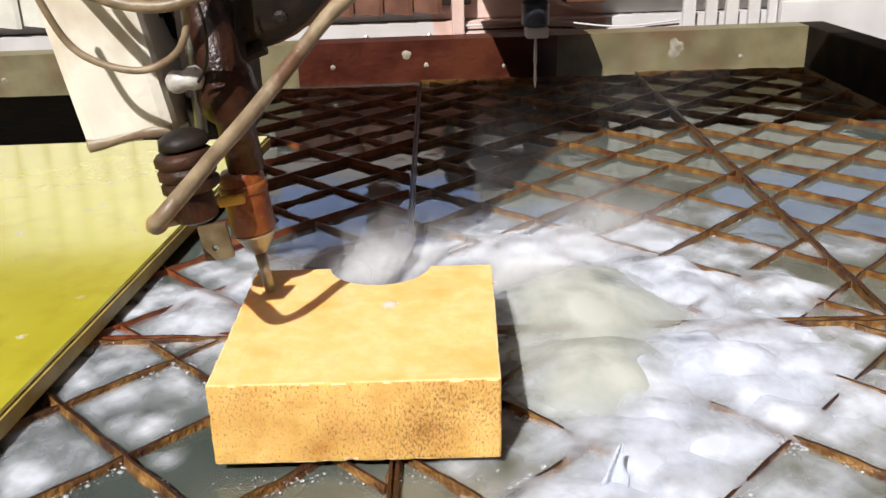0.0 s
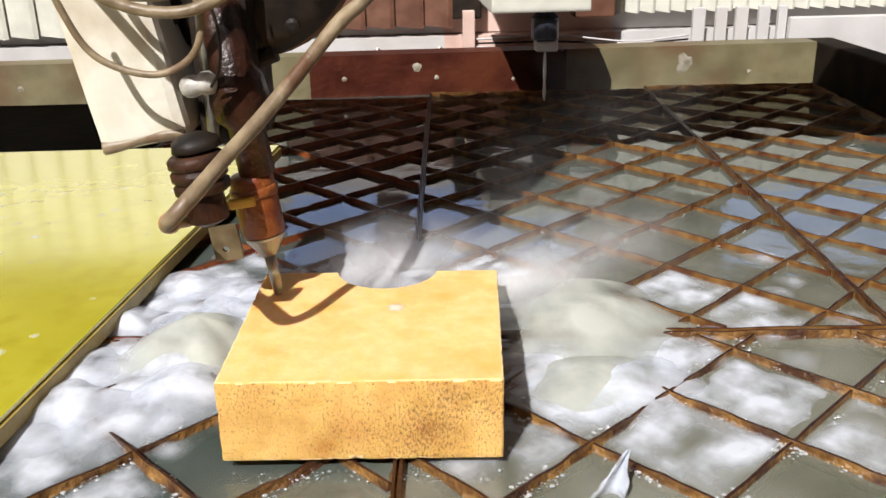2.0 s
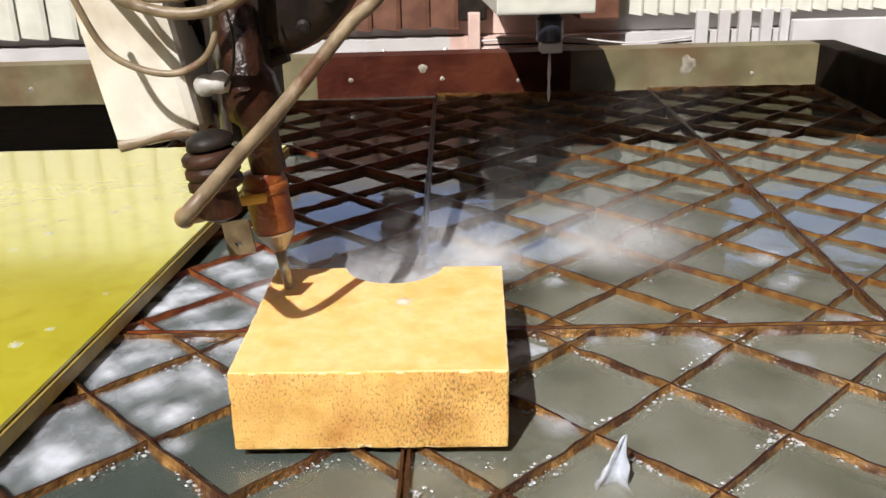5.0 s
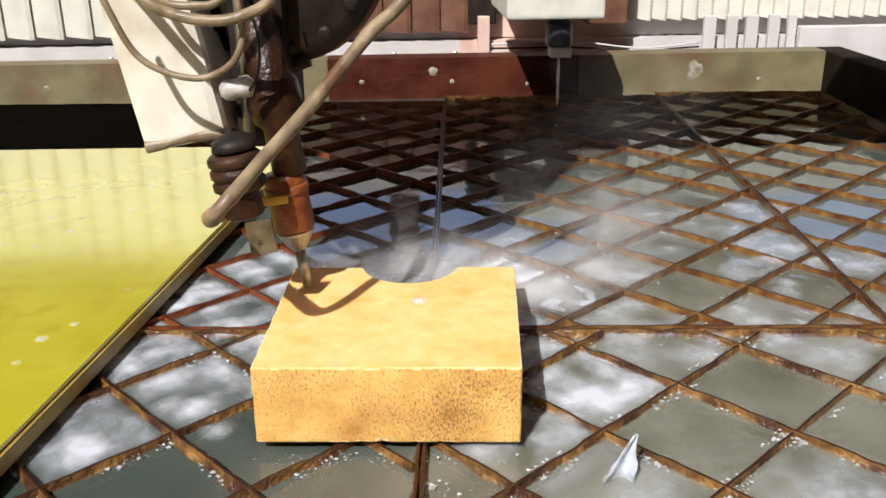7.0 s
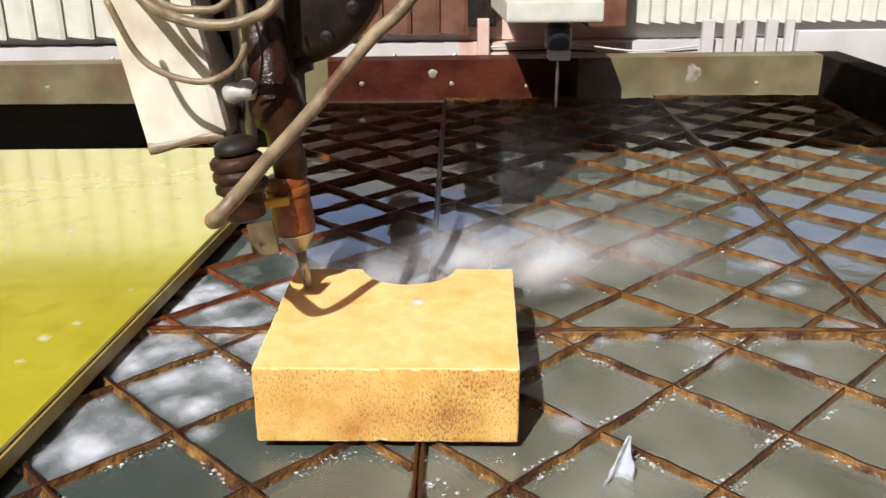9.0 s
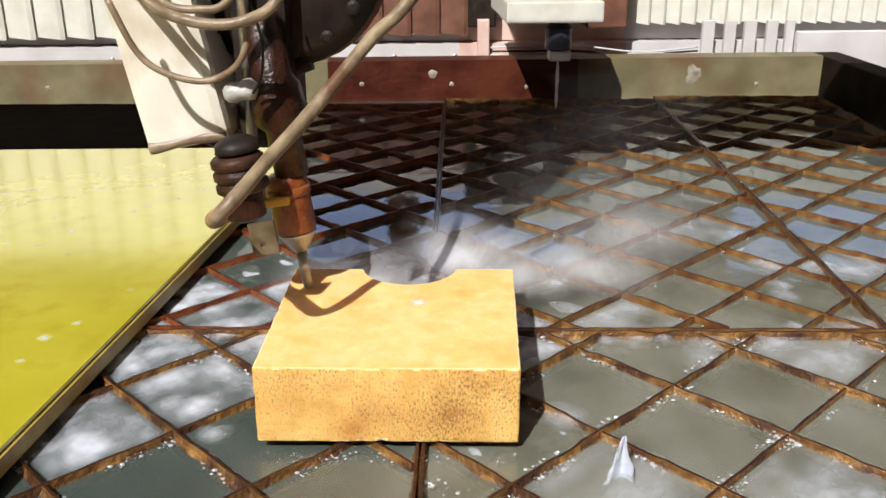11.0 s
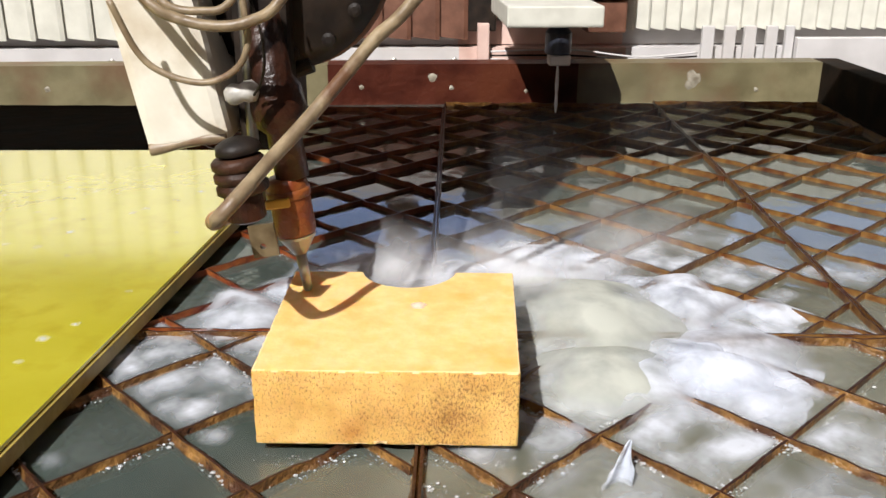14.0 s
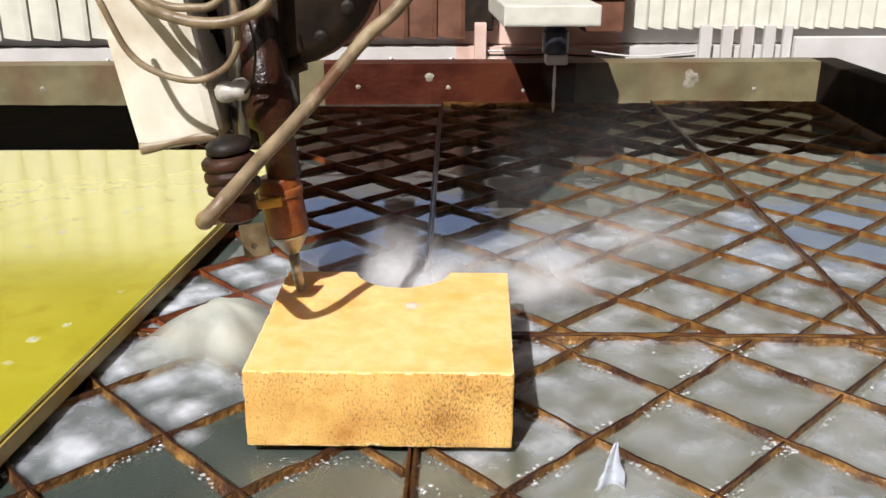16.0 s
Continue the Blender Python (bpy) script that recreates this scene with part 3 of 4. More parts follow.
        world(part("bolt", lathe([(0.006, 0), (0.006, 0.005), (0.003, 0.006)], 10, pose(0.075 * math.cos(a), 0.19, 0.343 + 0.075 * math.sin(a), 90, 0, 0)), M_DARK, h, "oily dark bolt"))
    world(part("housing_rib", lathe([(0.0905, -0.004), (0.094, -0.003), (0.094, 0.003), (0.0905, 0.004)], 36, pose(0.0, 0.235, 0.343, 90, 0, 0)), M_BROWN, h, "brown housing rib", True))
    world(part("plug", lathe([(0.004, 0.0), (0.008, 0.004), (0.008, 0.02)], 16, pose(0.006, 0.2, 0.252, 0, 70, 0)), M_DARK, h, "black cable plug"))
    bm = box(-0.035, 0.012, 0.165, 0.25, 0.19, 0.6, 0.006)
    world(part("arm", bm, M_DARK, h, "dark metal arm"))
    world(part("rod", lathe([(0.005, 0.2), (0.005, 0.45)], 14, pose(-0.021, 0.155, 0)), M_STEEL, h, "steel rod", True))
    world(part("fitting", lathe([(0.004, 0), (0.0075, 0.003), (0.009, 0.008), (0.0075, 0.014), (0.009, 0.018), (0.009, 0.024), (0.004, 0.028)], 16, pose(-0.036, 0.13, 0.243, 0, 80, 10)), M_SCRAP2, h, "white plastic hose fitting", True))
    bm = tube([(-0.036, 0.11, 0.146), (-0.0385, 0.075, 0.156), (-0.0245, 0.028, 0.1715), (-0.014, -0.008, 0.1835), (-0.004, -0.012, 0.194), (0.0054, 0.0, 0.2034), (0.0185, 0.028, 0.2171), (0.0374, 0.055, 0.2355), (0.0641, 0.085, 0.2648), (0.0882, 0.11, 0.2919), (0.1158, 0.13, 0.3171), (0.18, 0.18, 0.40)], 0.0054, rough=0.08)
    end = tube([(-0.0335, 0.058, 0.1605), (-0.0245, 0.028, 0.1715), (-0.0185, 0.008, 0.1782), (-0.0125, -0.0095, 0.1852)], 0.0065, rough=0.12)
    world(part("hose_end", end, M_HOSE_RUST, h, "rust-stained hose end", True))
    world(part("hose", bm, M_HOSE, h, "stained beige rubber hose", True))
    bm = tube([(-0.12, 0.1, 0.37), (-0.0746, 0.08, 0.3224), (-0.0533, 0.08, 0.3095), (-0.0248, 0.08, 0.3042), (0.0004, 0.08, 0.3082), (0.0221, 0.08, 0.3222), (0.05, 0.1, 0.37)], 0.0042)
    world(part("cable_loop", bm, M_HOSE, h, "thick beige cable", True))
    bm = tube([(-0.10, 0.11, 0.37), (-0.072, 0.10, 0.3215), (-0.040, 0.10, 0.3128), (-0.018, 0.10, 0.3205), (0.0, 0.11, 0.36)], 0.0032)
    world(part("cable_loop", bm, M_HOSE, h, "beige cable", True))
    bm = tube([(-0.106, 0.09, 0.3215), (-0.0889, 0.09, 0.2836), (-0.0693, 0.09, 0.2675), (-0.0399, 0.09, 0.261), (-0.0153, 0.09, 0.2717), (-0.0051, 0.09, 0.2926), (-0.0069, 0.09, 0.3213), (-0.01, 0.1, 0.37)], 0.0026)
    world(part("air_line", bm, M_HOSE, h, "thin pale air line", True))
    bm = tube([(-0.010, 0.12, 0.246), (0.0, 0.11, 0.262), (0.004, 0.10, 0.29), (-0.004, 0.10, 0.325), (-0.01, 0.11, 0.37)], 0.0012, 8)
    world(part("wire", bm, M_DARK, h, "thin dark wire", True))
    return h


cutting_head()


# ---- bridge beam over the tank, carrying the head ----
def bridge():
    b = tagged(empty("bridge", pose(0, 0.4, 0, 0, 0, 3.95)), "cream painted bridge beam over the cutting tank", "machine bridge")
    part("beam", box(-1.5, 1.3, -0.075, 0.095, 0.62, 0.94, 0.01), M_WHITE, b)
    # Out-of-view box, added and sized to cast shade behind the block.
    part("carriage", box(-0.30, 0.0, -0.34, -0.077, 0.5, 0.86, 0.01), M_DARK, b, "unseen dark carriage, added to shade the far grating")
    for x in (-1.6, 1.2):
        part("leg", box(x, x + 0.1, -0.06, 0.08, -0.85, 0.618, 0.005), M_WHITE, b)


bridge()


# ---- second gantry behind the tank ----
def gantry():
    g = tagged(empty("rear_gantry", BACK), "cream gantry with pleated bellows and a second cutting head", "machine gantry")
    part("beam", box(-1.5, 1.5, 0.28, 0.4, 0.14, 0.285, 0.006), M_WHITE, g)

    def pleats(a, b, n, z0, z1, material, tint=""):
        w = (b - a) / n
        for k in range(n):
            x = a + k * w
            bm = bmesh.new()
            prof = [(x, 0.206), (x + w * 0.85, 0.197), (x + w * 1.0, 0.199), (x + w * 1.0, 0.204), (x + 0.1 * w, 0.215)]
            lo = [bm.verts.new((p, q, z0 - 0.006 * (i in (1, 2)))) for i, (p, q) in enumerate(prof)]
            hi = [bm.verts.new((p, q, z1)) for p, q in prof]
            bm.faces.new(lo)
            bm.faces.new(list(reversed(hi)))
            for i in range(5):
                bm.faces.new((lo[i], hi[i], hi[(i + 1) % 5], lo[(i + 1) % 5]))
            part("pleat", bm, material, g, tint)
    pleats(-1.3, -0.33, 15, 0.108, 0.455, M_BELLOWS)
    pleats(-0.33, -0.2, 2, 0.108, 0.29, M_BELLOWS)
    # Bellows in shade: these pleats carry the shade as brown colour.
    pleats(-0.2, 0.19, 6, 0.108, 0.2, M_BROWN, "bellows pleat coloured brown for shade")
    pleats(0.54, 1.4, 24, 0.128, 0.29, M_BELLOWS)
    # Solid dark box in place of the shade in the gap.
    part("carriage", box(0.19, 0.255, 0.2, 0.3, 0.12, 0.29, 0.004), M_DARK, g, "dark box standing for the shaded carriage gap")
    part("carriage_plate", box(0.25, 0.54, 0.12, 0.2, 0.2, 0.29, 0.004), M_WHITE, g, "cream painted carriage plate")
    part("carriage_cheek", box(0.452, 0.54, 0.13, 0.197, 0.125, 0.197, 0.004), M_BROWN, g, "brown carriage cheek")


gantry()


def second_head():
    m = BACK @ Matrix.Translation((0.0014, -0.146, 0.027)) @ Matrix.Scale(0.93, 4)
    h = tagged(empty("second_head", m), "second cutting head with dark blue body over the tank", "cutting head")
    part("mount_plate", box(0.25, 0.45, -0.03, 0.285, 0.157, 0.2, 0.004), M_BELLOWS, h, "pale painted mounting plate")
    part("body", lathe([(0.024, 0.097), (0.028, 0.1), (0.028, 0.142), (0.022, 0.149), (0.015, 0.158)], 26, pose(0.366, 0.02, 0)), M_BLUE, h, "dark blue plastic body")
    part("foot", box(0.346, 0.391, 0, 0.04, 0.074, 0.0965, 0.004), M_WHITE, h, "white foot")
    part("jet", lathe([(0.0012, -0.03), (0.004, -0.012), (0.0026, 0.012), (0.0042, 0.03), (0.003, 0.06), (0.002, 0.073)], 10, pose(0.367, 0.02, 0)), M_JET, h, "white water jet")


second_head()


# ---- machine bed behind the rim ----
def bed():
    b = tagged(empty("machine_bed", BACK), "white painted machine bed rails behind the tank", "machine bed")
    # The rails' middle stretch is tinted pink in place of shade.
    for x0, x1, skin, say in ((-1.4, 0.17, M_WHITE, ""), (0.17, 0.56, M_SHADE_PINK, "white rail tinted pink for shade"), (0.56, 1.4, M_WHITE, "")):
        part("lower_rail", box(x0, x1, 0.2, 0.26, 0.03, 0.083), skin, b, say)
        part("upper_rail", box(x0, x1, 0.24, 0.3, 0.086, 0.14), skin, b, say)
    part("post", box(0.211, 0.238, 0.18, 0.199, -0.3, 0.14, 0.003), M_SHADE_PINK, b, "pinkish post")
    for x, w in ((0.727, 0.028), (0.779, 0.026), (0.825, 0.028), (0.877, 0.026), (0.922, 0.02)):
        part("slat", box(x, x + w, 0.165, 0.178, -0.3, 0.135, 0.002), M_WHITE, b)
    for k, (z, sag) in enumerate(((0.066, 0.004), (0.058, -0.006), (0.075, 0.008))):
        part("cable", tube([(0.24, 0.17, z + 0.004), (0.42, 0.165, z + sag), (0.58, 0.16, z - sag), (0.72, 0.17, z)], 0.0022, 8), M_WHITE if k else M_DARK, b, "thin cable", True)
    for x in (-0.62, -0.2, 0.02, 0.16):
        part("bolt", lathe([(0.007, 0.0), (0.007, 0.006), (0.004, 0.008)], 12, pose(x, 0.2, 0.055, 90, 0, 0)), M_STEEL, b, "steel bolt")
    part("side_plate", box(0.945, 1.4, 0.15, 0.17, -0.3, 0.11, 0.003), M_WHITE, b)


bed()


# ---- small white mark on the block's top ----
def top_mark():
    bm = blob(0.011, 0.0008, 77, 6, 18, 0.8)
    tagged(part("white_mark", bm, M_FOAM, None, "", True), "small white mark on the yellow block", "foam").matrix_world = pose(0.120, 0.122, 0.0648)


top_mark()


# ---- drops on the yellow sheet ----
def sheet_drops():
    rng = random.Random(21)
    s = bpy.data.objects["yellow_sheet"]
    for k in range(46):
        y = rng.uniform(0.02, 0.62)
        x = rng.uniform(-0.62, -0.20 + 0.087 * y)
        bm = blob(rng.uniform(0.004, 0.011), 0.0009, 300 + k, 4, 14, 0.3)
        part("drop", bm, M_FOAM, s, "flat pale drop", True).matrix_world = pose(x, y, 0.0203)


sheet_drops()


# ---- scrap of film caught on the grating ----
def film_scrap():
    """Soft upright scrap: a folded strip, narrow and curled on top, spreading and thinning into the water."""
    bm = bmesh.new()
    layer = bm.verts.layers.float.new("cover")
    rows = []
    for i in range(15):
        s = i / 14
        half = 0.0012 + 0.0145 * s ** 1.2
        row = []
        for k in range(13):
            c = 2 * k / 12 - 1
            fold = 0.0028 * math.sin(3.2 * c + 1.5 * s) * (0.4 + s)
            tear = 1 + 0.3 * noise.noise(Vector((c * 2.5, s * 5, 7)))
            v = bm.verts.new((0.0055 * (1 - s) ** 2.2 + half * c * tear - 0.001 * s, -0.007 * s + fold - 0.006 * c * c * s, 0.027 - 0.040 * s + 0.004 * noise.noise(Vector((c * 3, s * 3, 1)))))
            v[layer] = min(1.0, 1.5 - 1.25 * s) * min(1.0, 2.2 * (1 - 0.8 * abs(c) ** 3))
            row.append(v)
        rows.append(row)
    for p, q in zip(rows, rows[1:]):
        for k in range(12):
            bm.faces.new((p[k], p[k + 1], q[k + 1], q[k]))
    bmesh.ops.solidify(bm, geom=list(bm.faces), thickness=0.0007)
    return tagged(part("film_scrap", bm, M_SCRAP, None, "", True), "crumpled white plastic scrap caught on the rusty grating", "plastic scrap")


scrap = film_scrap()


# ---- wet beads along the bars and round the block ----
def beads():
    rng = random.Random(9)
    ico = bmesh.new()
    bmesh.ops.create_icosphere(ico, subdivisions=2, radius=1)
    base = [v.co.copy() for v in ico.verts]
    tri = [[v.index for v in f.verts] for f in ico.faces]
    ico.free()
    verts, faces = [], []
    spots = []
    for _ in range(9000):
        near = rng.random() < 0.8
        x, y = (rng.uniform(-0.2, 0.56), rng.uniform(-0.2, 0.2)) if near else (rng.uniform(-0.15, 0.56), rng.uniform(0.2, 0.6))
        left = x < 0.125
        if near:
            u0, du, w0, dw = (0.0892, NEAR_U, -0.0504, NEAR_W) if left else (-0.2417, NEAR_U, 0.2905, NEAR_W)
        else:
            u0, du, w0, dw = (0.7476, FAR_U, 0.7996, FAR_W) if left else (-0.03, FAR_U, 0.767, FAR_W)
        u, w = y - x, x + y
        if rng.random() < 0.5:
            u = u0 + round((u - u0) / du) * du + rng.choice((-1, 1)) * rng.uniform(0.002, 0.016)
        else:
            w = w0 + round((w - w0) / dw) * dw + rng.choice((-1, 1)) * rng.uniform(0.003, 0.010)
        spots.append(((w - u) / 2, (w + u) / 2))
    for _ in range(170):
        spots.append((rng.uniform(-0.005, 0.205), rng.uniform(-0.018, -0.002)))
    for x, y in spots:
        if 0 < x < 0.205 and 0 < y < 0.2 or not (-0.02 < y < 0 and 0 < x < 0.2) and noise.noise(Vector((x * 30, y * 30, 4))) < 0.08:
            continue
        r = (0.0004 + 0.0013 * rng.random() ** 3) * (1 if y < 0.2 else 0.8) * (0.55 if -0.02 < y < 0 and 0 < x < 0.2 else 1)
        z, n = WATER_Z + rng.uniform(0, 0.003), len(verts)
        verts += [(x + 1.3 * r * q.x, y + r * q.y, z + 0.7 * r * q.z) for q in base]
        faces += [[n + q for q in f] for f in tri]
    me = bpy.data.meshes.new("water_beads")
    me.from_pydata(verts, [], faces)
    me.materials.append(M_DROP)
    for poly in me.polygons:
        poly.use_smooth = True
    tagged(new("water_beads", me), "water beads whitened for glints along the wet grating bars", "water drops", kind="stuff")


beads()


# ---- foam boiling up through the grating ----
# how strongly each stretch of water boils, every half second
BOIL = {
    "beside": (1, .9, .75, .7, .8, .75, .75, .6, .4, .3, .4, .7, .95, .82, .58, .4, .22, .2, .3, .3, .4, .5, .45, .4, .4, .5, .7, .82, .93, .95, .88, .65, .5),
    "front": (.95, .6, .25, .2, .15, .2, .25, .2, .1, .1, .2, .4, .6, .5, .2, .1, .1, .1, .1, .1, .15, .2, .2, .15, .15, .1, .2, .4, .65, .75, .55, .35, .25),
    "sheet": (.55, .5, .45, .55, .95, 1, .9, .75, .6, .5, .6, .8, .95, .85, .65, .68, .65, .52, .45, .45, .5, .52, .5, .45, .35, .3, .28, .3, .42, .56, .6, .54, .52),
    "behind": (.85, .7, .6, .6, .75, .7, .65, .5, .5, .5, .5, .6, .8, .65, .5, .45, .5, .5, .6, .5, .5, .6, .6, .6, .5, .65, .75, .85, .85, .85, .8, .7, .7),
}
BOIL["spread"] = (.5, .8, .8, .6, .4, .45, .8, .9, .6, .4, .4, .4, .5, .6, .8, .7, .4, .3, .3, .4, .5, .6, .6, .6, .4, .2, .2, .3, .5, .7, .9, 1, 1)
STRETCH = {"beside": (24, 0.23, 0.46, 0.08, 0.42), "front": (18, 0.22, 0.50, -0.11, 0.10), "sheet": (16, -0.15, -0.01, 0.05, 0.33), "behind": (16, -0.06, 0.32, 0.23, 0.50)}
foam = []
for key, (count, x0, x1, y0, y1) in STRETCH.items():
    rng = random.Random(key)
    for k in range(count):
        # spread evenly over the stretch
        x = x0 + (x1 - x0) * ((k * 0.618034 + rng.uniform(-0.05, 0.05)) % 1)
        y = y0 + (y1 - y0) * ((k + rng.uniform(0.1, 0.9)) / count)
        size = rng.uniform(0.045, 0.085)
        high = rng.uniform(0.005, 0.016)
        if key == "sheet":
            x = min(x, -0.02)
            size = min(size, 0.062)
        ob = part("foam_patch", blob(size, high, len(foam) + 1), M_FOAM, None, "", True)
        tagged(ob, "white foam boiling up through the grating", "foam", group="foam patches on the water")
        reach = math.hypot(x - 0.1, y - 0.15) / 0.42
        foam.append((ob, key, x, y, high, min(0.93, 0.36 + 0.58 * reach * rng.uniform(0.8, 1.2)), rng.uniform(0, 6.28)))


# ---- spray hanging behind the block ----
def puff(size, seed, dense):
    """Cloud of spray: a thin lumpy shell that fades outwards."""
    rng = random.Random(seed)
    bm = bmesh.new()
    layer = bm.verts.layers.float.new("cover")
    for sheet in range(1):
        c = Vector((0, 0, 0))
        r = size
        turn = pose(0, 0, 0, rng.uniform(50, 85), 0, rng.uniform(-30, 30))
        rows = []
        for i in range(9):
            s = i / 8
            row = []
            for k in range(20):
                a = 2 * math.pi * k / 20
                d = Vector((math.cos(a), 0.6 * math.sin(a), 0))
                p = d * r * s * (1 + 0.4 * noise.noise(d * 1.5 + Vector((seed, sheet, 0))))
                p.z = 0.3 * r * s * s + 0.12 * r * noise.noise(p / r * 2 + Vector((sheet, seed, 1)))
                v = bm.verts.new(c + turn @ p)
                v[layer] = dense * max(0.0, math.cos(s * math.pi / 2)) ** 2
                row.append(v)
            rows.append(row)
        for p, q in zip(rows, rows[1:]):
            for k in range(20):
                bm.faces.new((p[k], q[k], q[(k + 1) % 20], p[(k + 1) % 20]))
    return bm


# tall mounds that only the strongest bursts throw up
for key, x, y, size, high, level in (("sheet", -0.10, 0.15, 0.075, 0.038, 0.84), ("sheet", -0.06, 0.22, 0.07, 0.040, 0.82), ("sheet", -0.12, 0.07, 0.06, 0.028, 0.86),
                                     ("beside", 0.36, 0.13, 0.07, 0.022, 0.72), ("beside", 0.37, 0.27, 0.08, 0.026, 0.76), ("behind", 0.17, 0.29, 0.09, 0.034, 0.66)):
    ob = part("foam_patch", blob(size, high, len(foam) + 7, 14, 36), M_FOAM, None, "", True)
    tagged(ob, "tall white foam mound thrown up beside the block", "foam", group="foam patches on the water")
    foam.append((ob, key, x, y, high, level, 0.5 * len(foam)))

# films of foam that fill single cells, lower than the bars
def cell_film(du, dw, seed, dense):
    """Uneven skin of foam over one diamond cell, fading before the bars; corners point along x and y."""
    bm = bmesh.new()
    layer = bm.verts.layers.float.new("cover")
    o = Vector((seed * 2.3, seed * 1.1, 0))
    n = 14
    grid = []
    for i in range(n + 1):
        row = []
        for k in range(n + 1):
            a, b = 2 * i / n - 1, 2 * k / n - 1
            u, w = a * (du / 2 - 0.004), b * (dw / 2 - 0.004)
            p = Vector(((w - u) / 2, (w + u) / 2, 0))
            edge = min(1.0, 4 * (1 - max(abs(a), abs(b))))
            hump = noise.noise(p * 26 + o) + 0.4 * noise.noise(p * 70 - o)
            v = bm.verts.new((p.x, p.y, 0.0011 * hump + 0.0012 * edge))
            v[layer] = max(0.0, dense * edge * (0.8 + 1.3 * hump))
            row.append(v)
        grid.append(row)
    for p, q in zip(grid, grid[1:]):
        for k in range(n):
            bm.faces.new((p[k], p[k + 1], q[k + 1], q[k]))
    return bm


films = random.Random(44)


def lay_films(side, u0, du, w0, dw, inside, thin=1.0):
    for i in range(-6, 7):
        for k in range(-6, 7):
            u, w = u0 + (i + 0.5) * du, w0 + (k + 0.5) * dw
            x, y = (w - u) / 2, (w + u) / 2
            if not inside(x, y):
                continue
            ob = part("foam_film", cell_film(du, dw, len(foam) + 3, thin * films.uniform(0.45, 0.9)), M_FOAM, None, "", True)
            tagged(ob, "thin white foam film filling a cell of the grating", "foam", group="foam films in the grating cells")
            key = "front" if side == "beside" and y <= 0.0 else side
            near = math.hypot(x - 0.1, y - 0.15) / 0.42
            level = min(0.9, 0.06 + 0.72 * near * films.uniform(0.8, 1.2))
            if side == "spread":
                level = films.uniform(0.25, 0.8)
            if side == "sheet":
                level = 0.78 if y < 0.02 else 0.5 * level
            foam.append((ob, key, x, y, 0.0012, level, films.uniform(0, 6.28)))


lay_films("sheet", 0.0892, NEAR_U, -0.0504, NEAR_W, lambda x, y: -0.2 < x < -0.01 and -0.14 < y < 0.21 or -0.02 < x < 0.09 and -0.2 < y < -0.02)
lay_films("beside", -0.2417, NEAR_U, 0.2905, NEAR_W, lambda x, y: 0.19 < x < 0.55 and -0.2 < y < 0.2 or 0.12 < x < 0.22 and -0.16 < y < -0.03)
lay_films("beside", -0.03, FAR_U, 0.767, FAR_W, lambda x, y: 0.14 < x < 0.56 and 0.22 < y < 0.52)
lay_films("sheet", 0.7476, FAR_U, 0.7996, FAR_W, lambda x, y: -0.2 < x < 0.14 and 0.17 < y < 0.4)

# thin milky remains that drift outwards after each burst
lay_films("spread", -0.2417, NEAR_U, 0.2905, NEAR_W, lambda x, y: 0.2 < x < 0.58 and -0.16 < y < 0.2, 0.5)
lay_films("spread", -0.03, FAR_U, 0.767, FAR_W, lambda x, y: 0.2 < x < 0.6 and 0.22 < y < 0.6, 0.45)

# small scraps of foam that never sink
for k in range(34):
    rng = random.Random(500 + k)
    left = k % 3 == 0
    x, y = (rng.uniform(-0.17, 0.02), rng.uniform(-0.12, 0.2)) if left else (rng.uniform(0.2, 0.56), rng.uniform(-0.16, 0.4))
    ob = part("foam_patch", blob(rng.uniform(0.010, 0.026), 0.003, 100 + k, 6, 18, 0.36), M_FOAM, None, "", True)
    tagged(ob, "small thin scrap of white foam floating in the grating", "foam", group="foam patches on the water")
    foam.append((ob, "", x, y, 0.003, 0.0, rng.uniform(0, 6.28)))


# smooth swells of silty water beside the block
swells = []
for x, y, size, high, times in ((0.262, 0.235, 0.050, 0.028, ((0.7, 1.7), (11.9, 13.0))), (0.265, 0.235, 0.135, 0.040, ((-0.9, 0.9), (1.55, 3.0), (5.6, 6.6), (12.8, 15.5))),
                                (0.27, 0.12, 0.085, 0.028, ((-0.7, 0.7), (1.8, 2.9), (12.9, 14.6))), (-0.075, 0.19, 0.085, 0.045, ((1.55, 3.4), (14.9, 16.9)))):
    ob = tagged(part("water_swell", blob(size, high, 40 * x + 9, 14, 36, 1.0, 0.2), M_SWELL, None, "", True), "smooth olive swell of silty water beside the block", "water", group="swells beside the block")
    swells.append((ob, x, y, high, times))


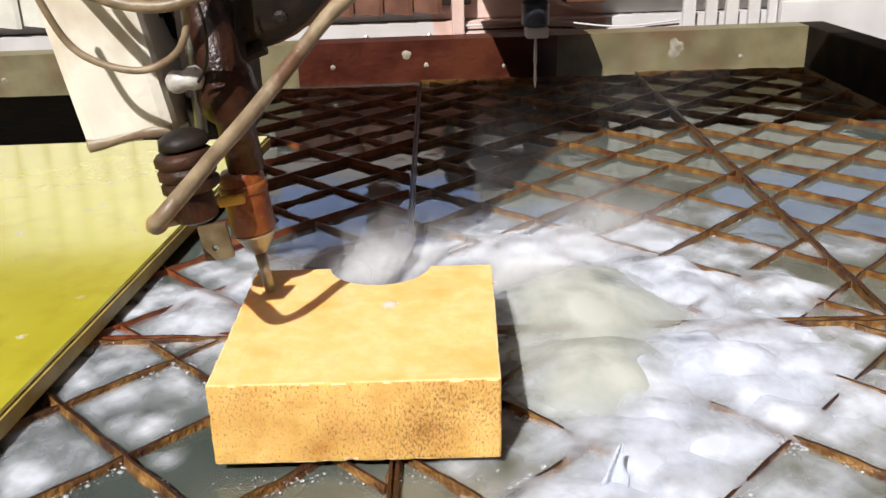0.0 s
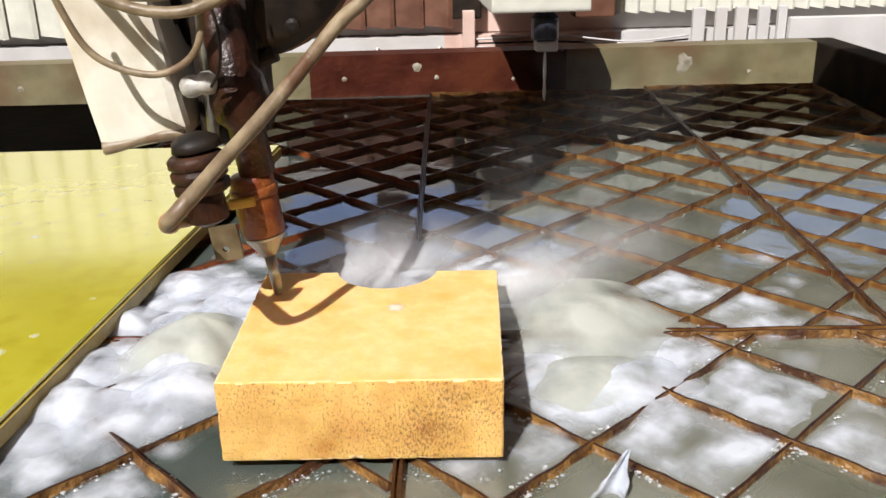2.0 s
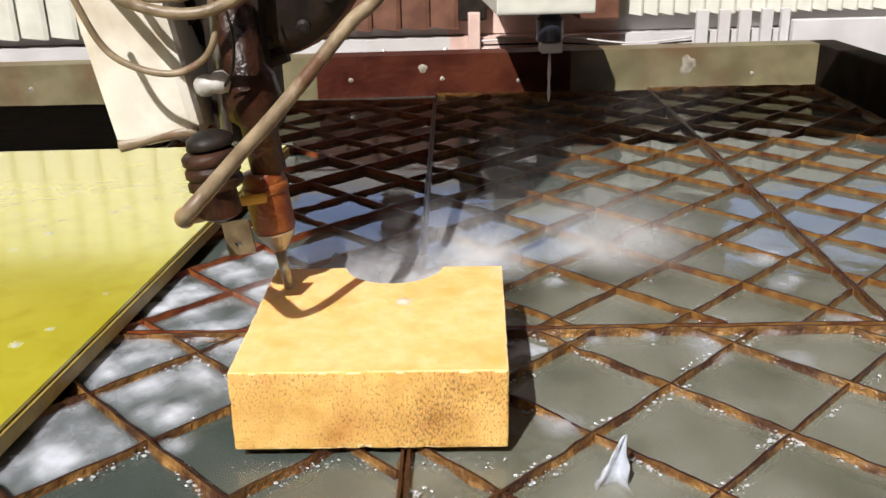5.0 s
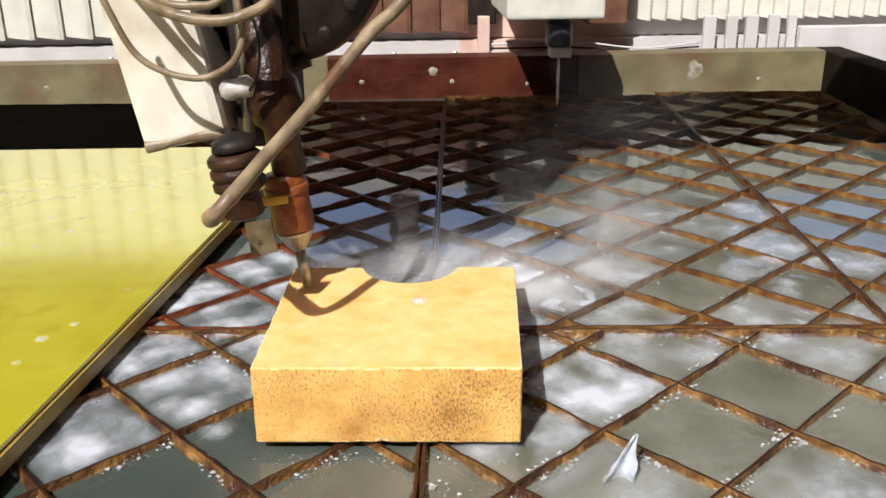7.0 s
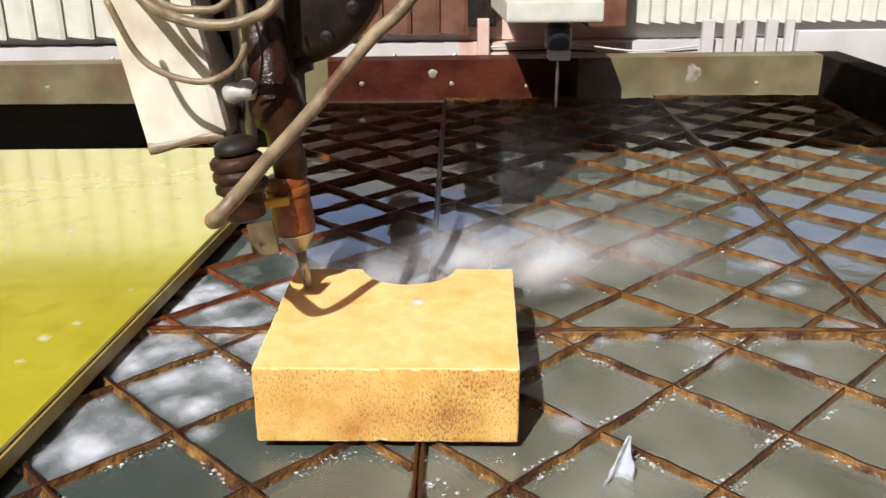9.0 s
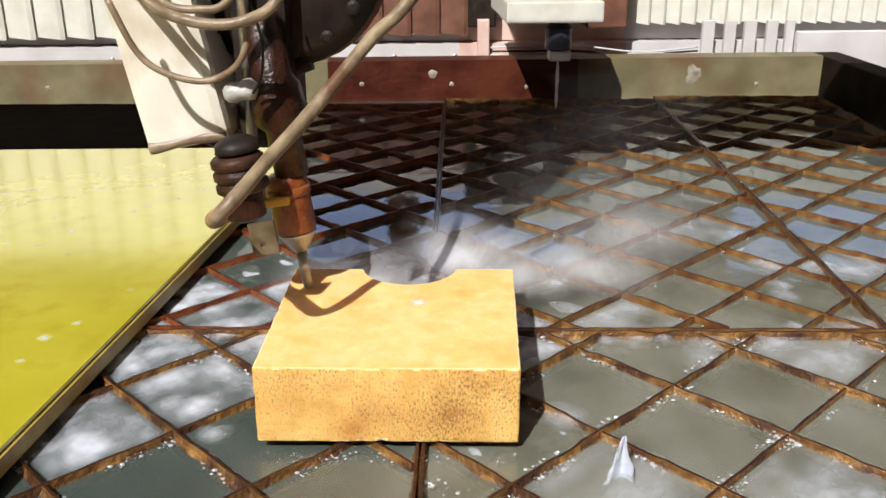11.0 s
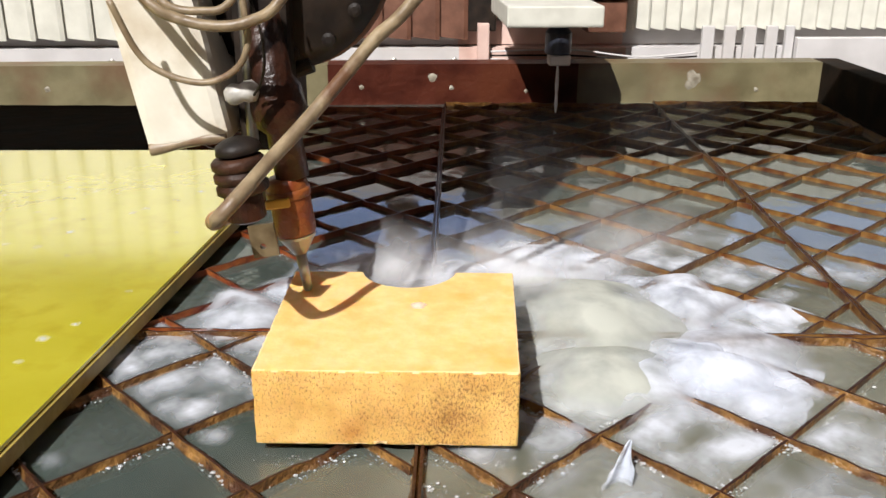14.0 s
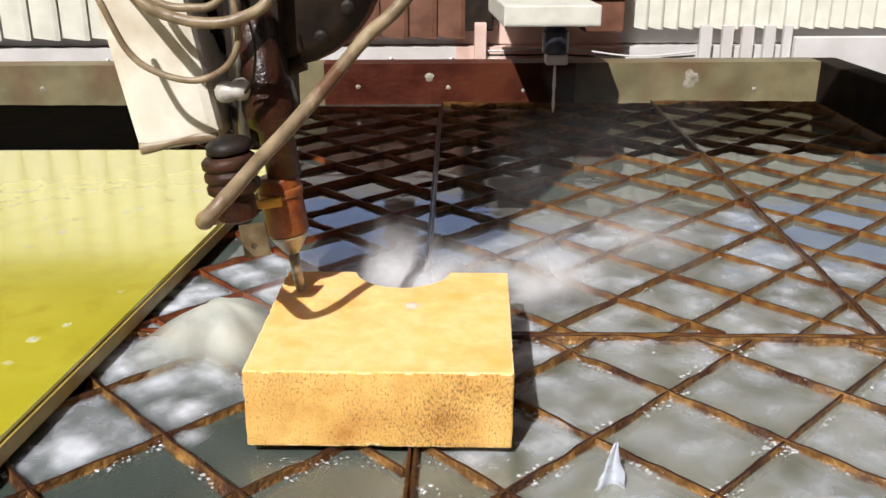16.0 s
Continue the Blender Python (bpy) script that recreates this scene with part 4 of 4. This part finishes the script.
mist = []
for k, (x, y, z, size, dense) in enumerate((
        (0.08, 0.235, 0.045, 0.075, 0.62), (0.14, 0.25, 0.05, 0.08, 0.6), (0.11, 0.215, 0.05, 0.055, 0.45), (0.12, 0.30, 0.045, 0.08, 0.2), (0.21, 0.25, 0.045, 0.085, 0.6), (0.28, 0.30, 0.045, 0.09, 0.5), (0.35, 0.38, 0.045, 0.10, 0.3),
        (0.03, 0.27, 0.04, 0.07, 0.35), (0.24, 0.48, 0.07, 0.13, 0.05), (0.42, 0.75, 0.10, 0.18, 0.03), (0.55, 1.05, 0.10, 0.2, 0.04))):
    ob = part("mist_puff", puff(size, k + 3, dense), M_MIST, None, "", True)
    tagged(ob, "thin grey spray mist drifting over the water", "mist", group="mist puffs behind the block")
    mist.append((ob, x, y, z, 0.3 + 0.13 * k))


def motions():
    for ob, key, x, y, high, level, phase in foam:
        rows = []
        for i, strength in enumerate(BOIL.get(key, (1,) * 33)):
            t = 0.5 * i
            up = max(0.0, min(1.0, (strength - level) / 0.2 + 0.15 * math.sin(2.3 * t + phase)))
            loose = 1.0 if high > 0.002 else 0.1
            out = 0.02 * loose * up if high > 0.002 else 0.0
            a = math.atan2(y - 0.12, x - 0.1)
            rows.append((t, pose(x + out * math.cos(a) + 0.006 * loose * math.sin(1.7 * t + phase), y + out * math.sin(a) + 0.006 * loose * math.cos(1.3 * t + phase), WATER_Z - 0.017 - high + (0.0195 + high) * up, 0, 0, 12 * loose * math.sin(0.8 * t + phase) if loose == 1.0 else 0.0)))
        walk(ob, rows)
    walk(scrap, [(0.5 * i, pose(0.2716 + 0.001 * math.sin(2.1 * i), -0.028, 0.002 * math.sin(1.3 * i + 1), 0, 9 * math.sin(1.9 * i), 6 * math.sin(1.1 * i + 0.5))) for i in range(33)])
    for ob, x, y, high, times in swells:
        rows = []
        for i in range(65):
            t = 0.25 * i
            up = max(max(0.0, math.sin(math.pi * (t - s) / (e - s))) ** 0.5 if s < t < e else 0.0 for s, e in times)
            rows.append((t, pose(x + 0.012 * up, y, WATER_Z - 0.016 - high + (0.016 + high) * up)))
        walk(ob, rows)
    for ob, x, y, z, rate in mist:
        walk(ob, [(0.5 * i, pose(x + 0.025 * math.sin(rate * 0.5 * i + 9 * rate), y + 0.02 * math.cos(0.7 * rate * i + rate), z + 0.012 * math.sin(0.9 * rate * i), 0, 0, 20 * math.sin(0.5 * rate * i))) for i in range(33)])


motions()
